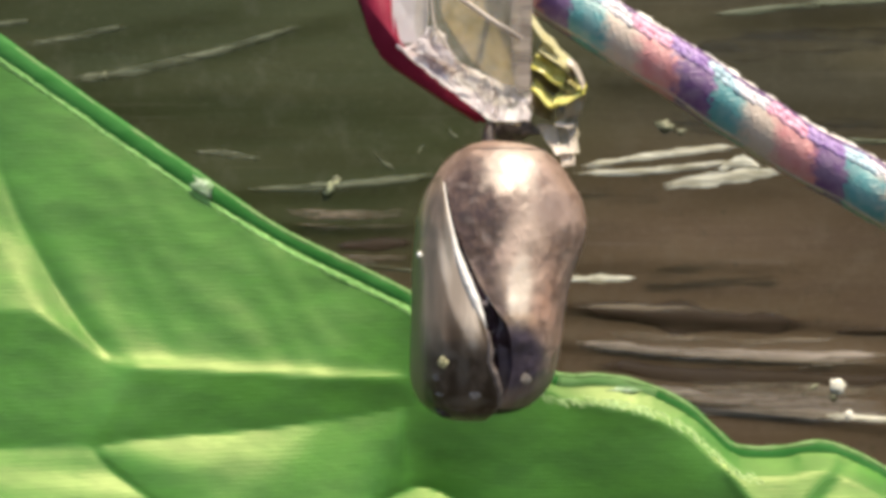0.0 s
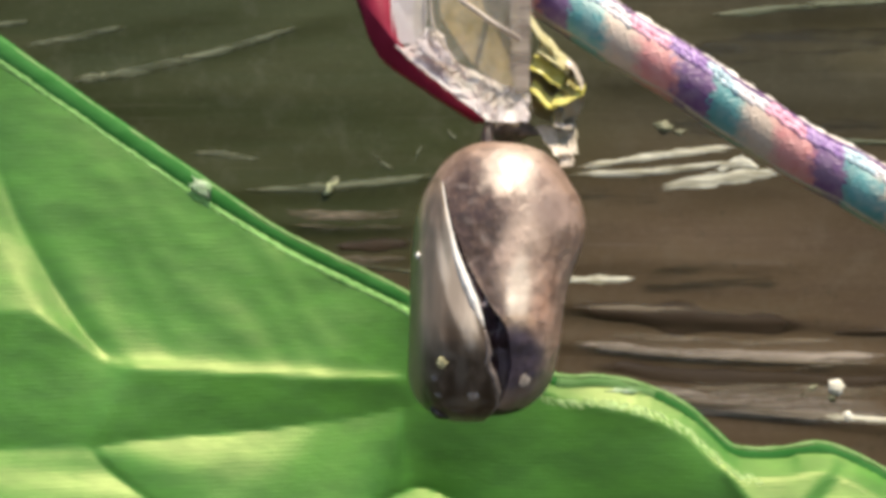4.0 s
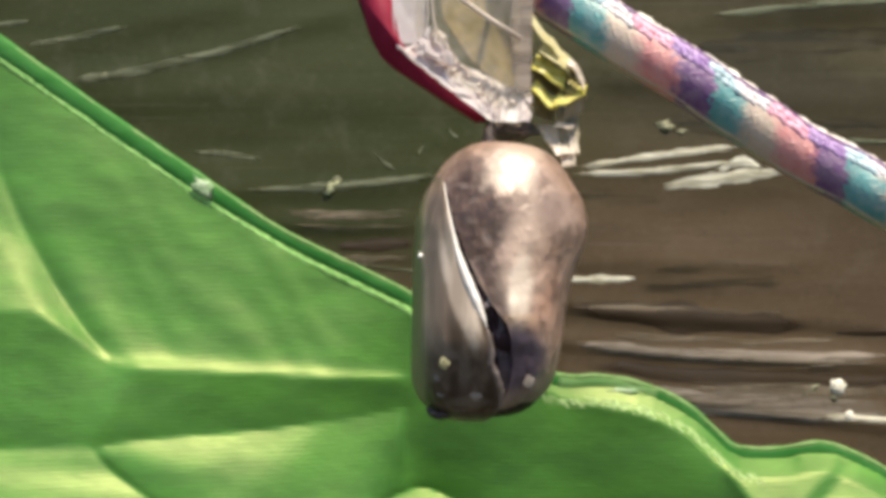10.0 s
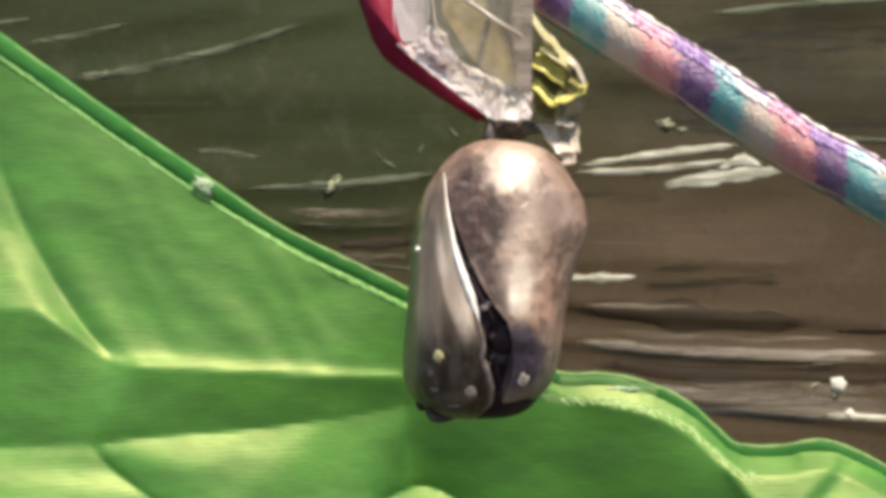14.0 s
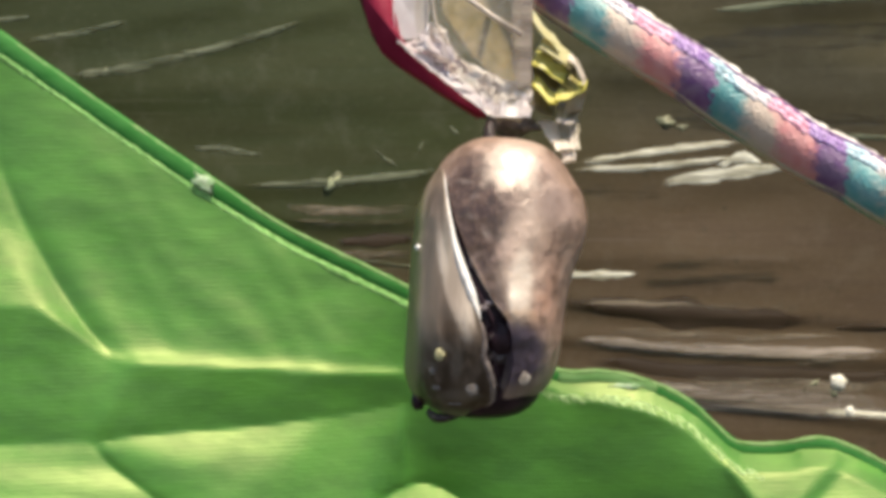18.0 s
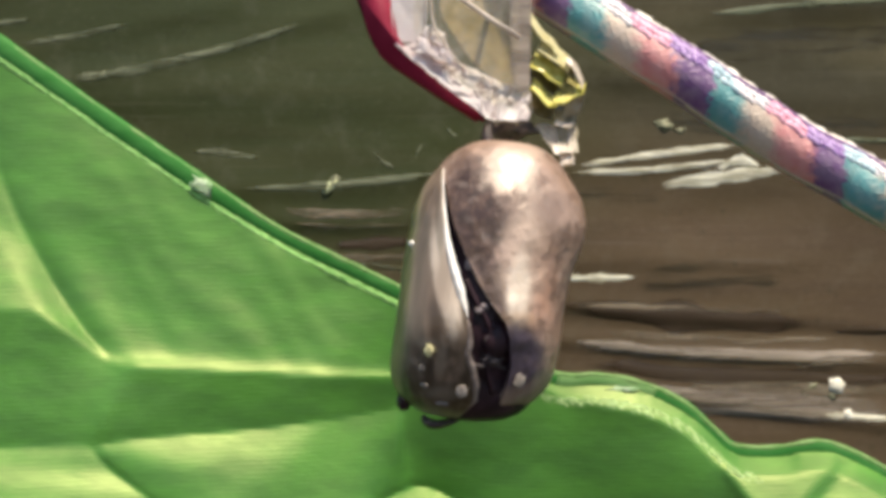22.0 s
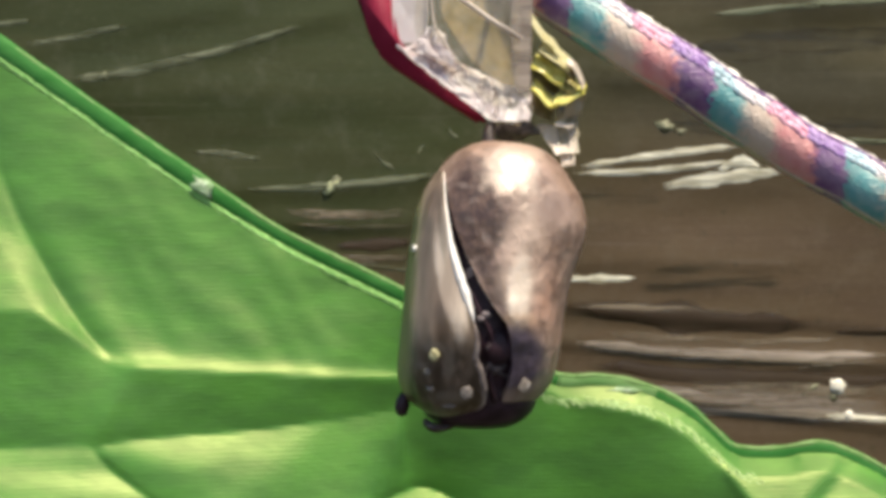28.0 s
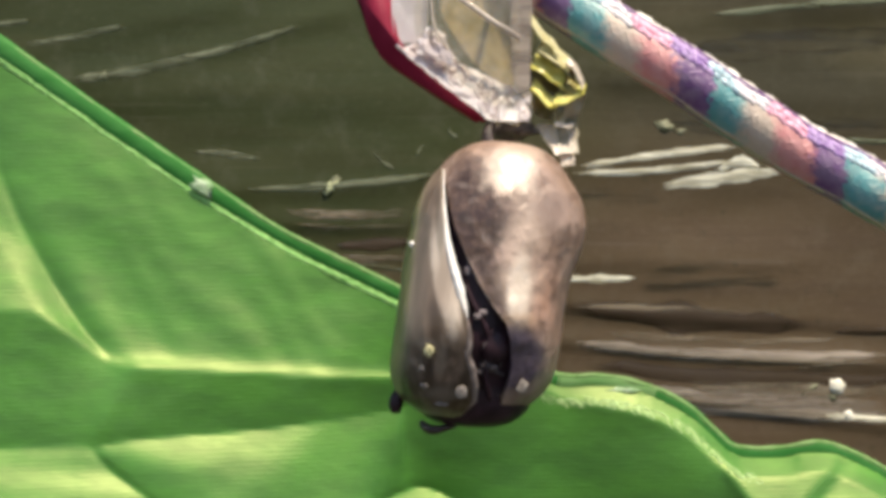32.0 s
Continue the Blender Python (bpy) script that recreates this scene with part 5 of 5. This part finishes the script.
def on_body(x, z, lift=0.0):
    """Where the front of the body shows at x."""
    return min((innards(q, z) for q in range(-88, 89, 2)), key=lambda p: abs(p.x - x)) - Vector((0, lift, 0))


def lump(name, x, z, size, material, seed, label="", rough=0.35, lift=0.05):
    return part(name, pebble(on_body(x, z, lift), size, seed, rough), material, body, label)


def limb(name, points, radius, material, label="", lift=0.2):
    """A jointed limb folded against the body."""
    return part(name, tube(glide([on_body(x, z, lift) for x, z in points], 6), radius, 8), material, body, label)


lump("dot", 2.65, -1.55, (0.36, 0.2, 0.5), SCALE, 3, "pale round scale dot", 0.2)
lump("dot", 3.0, 0.9, (0.22, 0.16, 0.3), FUZZ, 5, "", 0.2)
lump("palp", 3.62, -5.55, (0.48, 0.26, 0.34), SCALE, 3, "pale bilobed mouthpart", 0.3, 0.25)
lump("palp", 4.2, -5.2, (0.44, 0.26, 0.32), SCALE, 9, "pale bilobed mouthpart", 0.3, 0.25)
lump("eye", 5.3, -8.0, (1.5, 0.9, 1.9), BODY, 4, "dark rounded eye", 0.08, -0.3)
lump("palp", 4.5, -8.1, (0.42, 0.4, 0.55), FUZZ, 2, "grey fuzzy palp", 0.6)
lump("palp", 4.9, -9.9, (0.8, 0.5, 0.6), FUZZ, 7, "grey fuzzy palp", 0.6)
limb("leg", [(3.0, -10.45), (4.2, -10.55), (5.2, -10.35), (6.4, -10.75)], lambda t: 0.26 - 0.10 * t, FUZZ, "grey folded foreleg")
limb("leg", [(4.9, -9.6), (5.5, -10.2), (6.2, -9.7)], lambda t: 0.16, FUZZ)
limb("leg", [(2.3, -2.9), (3.3, -4.6), (4.6, -6.6), (5.0, -8.4)], lambda t: 0.30 - 0.1 * t, BODY, "black folded leg")
limb("proboscis", [(5.1, -6.6), (4.7, -10.1), (5.3, -13.1)], 0.25, BODY)
LEG_AT = Vector((-0.73, -1, -12.99))
leg = part("leg", tube(glide([(1.2, -0.6, -11.6), (0.3, -0.9, -12.6), (-0.35, -1, -13.5), (-0.6, -1, -14.4), (-0.55, -1, -15.2)], 8), lambda t: 0.24 + 0.48 * math.sin(2.9 * t ** 1.8), 10), BODY, butterfly, "black tip of a freed leg", at=LEG_AT)
FEELER_AT = Vector((0.26, -2, -15.39))
feeler = part("antenna", tube(glide([(-1.0, -2.6, -14.6), (-0.75, -2.6, -15.05), (-0.1, -2.7, -15.4), (0.9, -2.5, -15.35), (2.4, -2, -14.9), (3.6, -1.5, -13.8)], 8), lambda t: 0.15 + 0.30 * math.sin(2.6 * (1 - t)) ** 2, 8), STALK, butterfly, "dark brown hooked antenna", at=FEELER_AT)
# the antenna's wet glint, added as a small pale lump
part("spot", pebble((-0.55, -3.1, -15.2), (0.26, 0.12, 0.12), 2, 0.3), VEILED, feeler, "pale lump painting a wet glint")


# both hang a little in front of the gem
for ob in (chrysalis, butterfly):
    ob.matrix_basis = Matrix.Translation(Vector(EYE)) @ Matrix.Scale(0.97, 4) @ Matrix.Translation(ob.location - Vector(EYE))


def motions():
    """What moves: the flap, the body, the leg, the antenna and a spot under the skin."""
    # seconds, and how far the flap stands open
    open_rows = [
        (0, 0.031), (0.5, 0.131), (1, 0.177), (1.5, 0.177), (2, 0.063), (2.5, 0.065), (3, 0.035), (3.5, 0.035),
        (5.5, 0.153), (6, 0.097), (6.5, 0.099), (7, 0.1), (7.5, 0.1), (8, 0.101), (8.5, 0.058), (9, 0.014),
        (9.5, 0.029), (10, 0.001), (10.5, 0), (11, 0.019), (11.5, 0.135), (12, 0.25), (12.5, 0.399), (13, 0.486),
        (13.5, 0.434), (14, 0.323), (14.5, 0.298), (16.5, 0.258), (17, 0.217), (17.5, 0.224), (18, 0.27), (18.5, 0.302),
        (19, 0.307), (19.5, 0.333), (20, 0.328), (20.5, 0.297), (21, 0.281), (21.5, 0.407), (22, 0.716), (22.5, 0.853),
        (23, 0.907), (23.5, 0.737), (24, 0.68), (24.5, 0.648), (25, 0.649), (25.5, 0.619), (27.5, 0.441), (28, 0.497),
        (28.5, 0.581), (29, 0.72), (29.5, 0.887), (30, 1), (30.5, 1.055), (31, 0.864), (31.5, 0.81), (32, 0.74),
    ]
    walk(flap, [(t, Matrix.Translation((HINGE - HANG) / 1000) @ pose(-0.0002 * k, 0, 0.0011 * k, -6.5 * k, 8.7 * k, -4.0 * k)) for t, k in open_rows])
    for spot, at, (x, y, z) in flap_spots:
        walk(spot, [(t, Matrix.Translation((at - HINGE) / 1000) @ pose(x * k / 1000, y * k / 1000, z * k / 1000)) for t, k in open_rows])
    walk(lip_skin, [(t, Matrix.Translation((LIP_AT - HANG) / 1000) @ pose(0, 0.0001 * k, 0, 0, 0, 11.0 * min(1.0, 2.0 * k))) for t, k in open_rows])
    # seconds, degrees of lean, and millimetres along the body
    body_rows = [
        (0, 0, 0.75), (0.5, 0.07, 0.74), (1, 0, 0.74), (1.5, 0, 0.73), (2, 0, 0.72), (2.5, 0, 0.72),
        (3, 0, 0.71), (3.5, 0, 0.71), (5.5, 0, 0.67), (6, 0, 0.66), (6.5, 0, 0.65), (7, 0, 0.64),
        (7.5, 0, 0.63), (8, 0, 0.62), (8.5, 0, 0.61), (9, 0, 0.6), (9.5, 0.2, 0.58), (10, 0.07, 0.57),
        (10.5, 0.13, 0.55), (11, 0.13, 0.53), (11.5, 0.4, 0.52), (12, 0.94, 0.5), (12.5, 1.21, 0.44), (13, 1.48, 0.38),
        (13.5, 1.21, 0.31), (14, 0.67, 0.25), (14.5, 0.67, 0.22), (16.5, 0.27, 0.08), (17, 0.61, 0.05), (17.5, 0.74, 0.03),
        (18, 0.94, 0.02), (18.5, 0.81, 0), (19, 0.94, -0.02), (19.5, 0.94, -0.03), (20, 0.94, -0.05), (20.5, 0.81, -0.03),
        (21, 0.74, -0.01), (21.5, 1.21, 0.01), (22, 2.33, 0.03), (22.5, 2.97, 0.05), (23, 3.51, -0.03), (23.5, 2.86, -0.11),
        (24, 2.56, -0.19), (24.5, 2.43, -0.27), (25, 2.43, -0.35), (25.5, 2.19, -0.39), (27.5, 1.62, -0.56), (28, 1.89, -0.6),
        (28.5, 2.43, -0.54), (29, 2.97, -0.47), (29.5, 3.94, -0.41), (30, 4.48, -0.35), (30.5, 4.48, -0.38), (31, 3.78, -0.4),
        (31.5, 3.37, -0.42), (32, 3.17, -0.45),
    ]
    walk(body, [(t, Matrix.Translation((BODY_AT - HANG) / 1000) @ pose(0, 0, z / 1000, 0, lean, 0)) for t, lean, z in body_rows])
    leg_rows = [
        (0, 0.73, 1.99), (0.5, 0.73, 1.99), (1, 0.73, 1.99), (1.5, 0.73, 1.98), (2, 0.73, 1.98), (2.5, 0.73, 1.97),
        (3, 0.73, 1.97), (3.5, 0.73, 1.96), (5.5, 0.73, 1.95), (6, 0.73, 1.94), (6.5, 0.73, 1.94), (7, 0.73, 1.93),
        (7.5, 0.73, 1.93), (8, 0.73, 1.92), (8.5, 0.73, 1.92), (9, 0.73, 1.92), (9.5, 0.73, 1.91), (10, 0.73, 1.91),
        (10.5, 0.73, 1.9), (11, 0.73, 1.9), (11.5, -0.45, -0.13), (12, -0.85, -0.02), (12.5, -1.65, 0.33), (13, -1.97, 0.48),
        (13.5, -1.97, 0.54), (14, -1.33, 0.2), (14.5, -0.45, -0.37), (16.5, -1.43, 0.08), (17, -1.47, -0.1), (17.5, -1.55, -0.03),
        (18, -1.75, 0.03), (18.5, -1.83, 0.1), (19, -1.83, 0.08), (19.5, -1.69, -0.01), (20, -1.71, -0.1), (20.5, -1.41, -0.16),
        (21, -1.31, -0.22), (21.5, -2.01, -0.14), (22, -2.92, 0.28), (22.5, -3.34, 0.55), (23, -3.44, 0.62), (23.5, -3.22, 0.45),
        (24, -3.07, 0.35), (24.5, -3.01, 0.18), (25, -3.11, 0.17), (25.5, -3.13, 0.15), (27.5, -3.19, -0.09), (28, -3.19, -0.15),
        (28.5, -3.03, -0.17), (29, -3.59, 0.1), (29.5, -4.16, 0.52), (30, -4.4, 0.62), (30.5, -4.48, 0.68), (31, -4, 0.18),
        (31.5, -3.84, 0.08), (32, -3.71, 0.1),
    ]
    walk(leg, [(t, Matrix.Translation((LEG_AT - HANG) / 1000) @ pose(x / 1000, 0, z / 1000)) for t, x, z in leg_rows])
    feeler_rows = [
        (0, 0.38, 0.42), (0.5, 0.1, 0.56), (1, 0.06, 0.58), (1.5, 0.14, 0.48), (2, 0.22, 0.38), (2.5, 0.22, 0.36),
        (3, 0.3, 0.34), (3.5, 0.22, 0.4), (5.5, -0.1, 0.4), (6, -0.1, 0.38), (6.5, 0.06, 0.28), (7, -0.02, 0.35),
        (7.5, -0.02, 0.33), (8, -0.1, 0.39), (8.5, 0.02, 0.33), (9, -0.02, 0.27), (9.5, -0.38, 0.41), (10, -0.38, 0.31),
        (10.5, -0.43, 0.29), (11, -0.43, 0.27), (11.5, -0.67, 0.25), (12, -0.67, 0.19), (12.5, -0.67, 0.13), (13, -0.9, 0.11),
        (13.5, -0.67, 0), (14, -0.51, -0.11), (14.5, -0.75, -0.13), (16.5, -0.5, -0.22), (17, -0.3, -0.4), (17.5, -0.46, -0.26),
        (18, -0.42, -0.37), (18.5, -0.26, -0.39), (19, -0.18, -0.57), (19.5, -0.27, -0.52), (20, -0.51, -0.54), (20.5, -0.43, -0.51),
        (21, -0.14, -0.56), (21.5, -0.26, -0.65), (22, -0.75, -0.62), (22.5, -0.91, -0.58), (23, -0.99, -0.59), (23.5, -0.82, -0.68),
        (24, -0.83, -0.69), (24.5, -0.75, -0.78), (25, -0.75, -0.79), (25.5, -0.75, -0.79), (27.5, -0.67, -0.83), (28, -0.67, -0.88),
        (28.5, -0.67, -0.89), (29, -0.9, -0.86), (29.5, -1.07, -0.83), (30, -1.15, -0.87), (30.5, -1.07, -0.96), (31, -0.98, -0.97),
        (31.5, -0.98, -0.98), (32, -0.95, -1.03),
    ]
    walk(feeler, [(t, Matrix.Translation((FEELER_AT - HANG) / 1000) @ pose(x / 1000, 0, z / 1000)) for t, x, z in feeler_rows])
    spot_rows = [
        (0, -0.07, 0.29), (0.5, -0.17, 0.38), (1, -0.41, 0.31), (1.5, -0.48, 0.26), (2, -0.28, 0.13), (2.5, -0.28, 0.09),
        (3, -0.14, 0.09), (3.5, -0.14, 0.09), (5.5, -0.21, 0.13), (6, -0.14, 0.04), (6.5, -0.14, 0.09), (7, -0.14, 0.09),
        (7.5, -0.14, 0.09), (8, -0.07, 0.09), (8.5, -0.1, 0.02), (9, 0, 0), (9.5, -0.04, 0), (10, 0.1, 0),
        (10.5, 0.06, 0), (11, 0.06, 0), (11.5, -0.14, 0.09), (12, -0.34, 0.11), (12.5, -0.55, 0.18), (13, -0.75, 0.13),
        (13.5, -0.68, 0.09), (14, -0.48, 0), (14.5, -0.48, -0.09), (16.5, -0.28, -0.13), (17, -0.24, -0.18), (17.5, -0.31, -0.18),
        (18, -0.35, -0.18), (18.5, -0.28, -0.13), (19, -0.35, -0.13), (19.5, -0.27, -0.14), (20, -0.27, -0.18), (20.5, -0.21, -0.2),
        (21, -0.1, -0.22), (21.5, -0.28, -0.22), (22, -0.69, -0.02), (22.5, -1.1, -0.05), (23, -1.16, -0.09), (23.5, -0.89, -0.22),
        (24, -0.75, -0.22), (24.5, -0.68, -0.27), (25, -0.62, -0.27), (25.5, -0.55, -0.31), (27.5, -0.21, -0.4), (28, -0.28, -0.38),
        (28.5, -0.34, -0.33), (29, -0.62, -0.31), (29.5, -1.09, -0.2), (30, -1.23, -0.18), (30.5, -1.23, -0.22), (31, -0.75, -0.36),
        (31.5, -0.62, -0.4), (32, -0.44, -0.46),
    ]
    walk(shell_spot, [(t, Matrix.Translation((SPOT_AT - HANG) / 1000) @ pose(x / 1000, 0.8 * x / 1000, z / 1000)) for t, x, z in spot_rows])


motions()
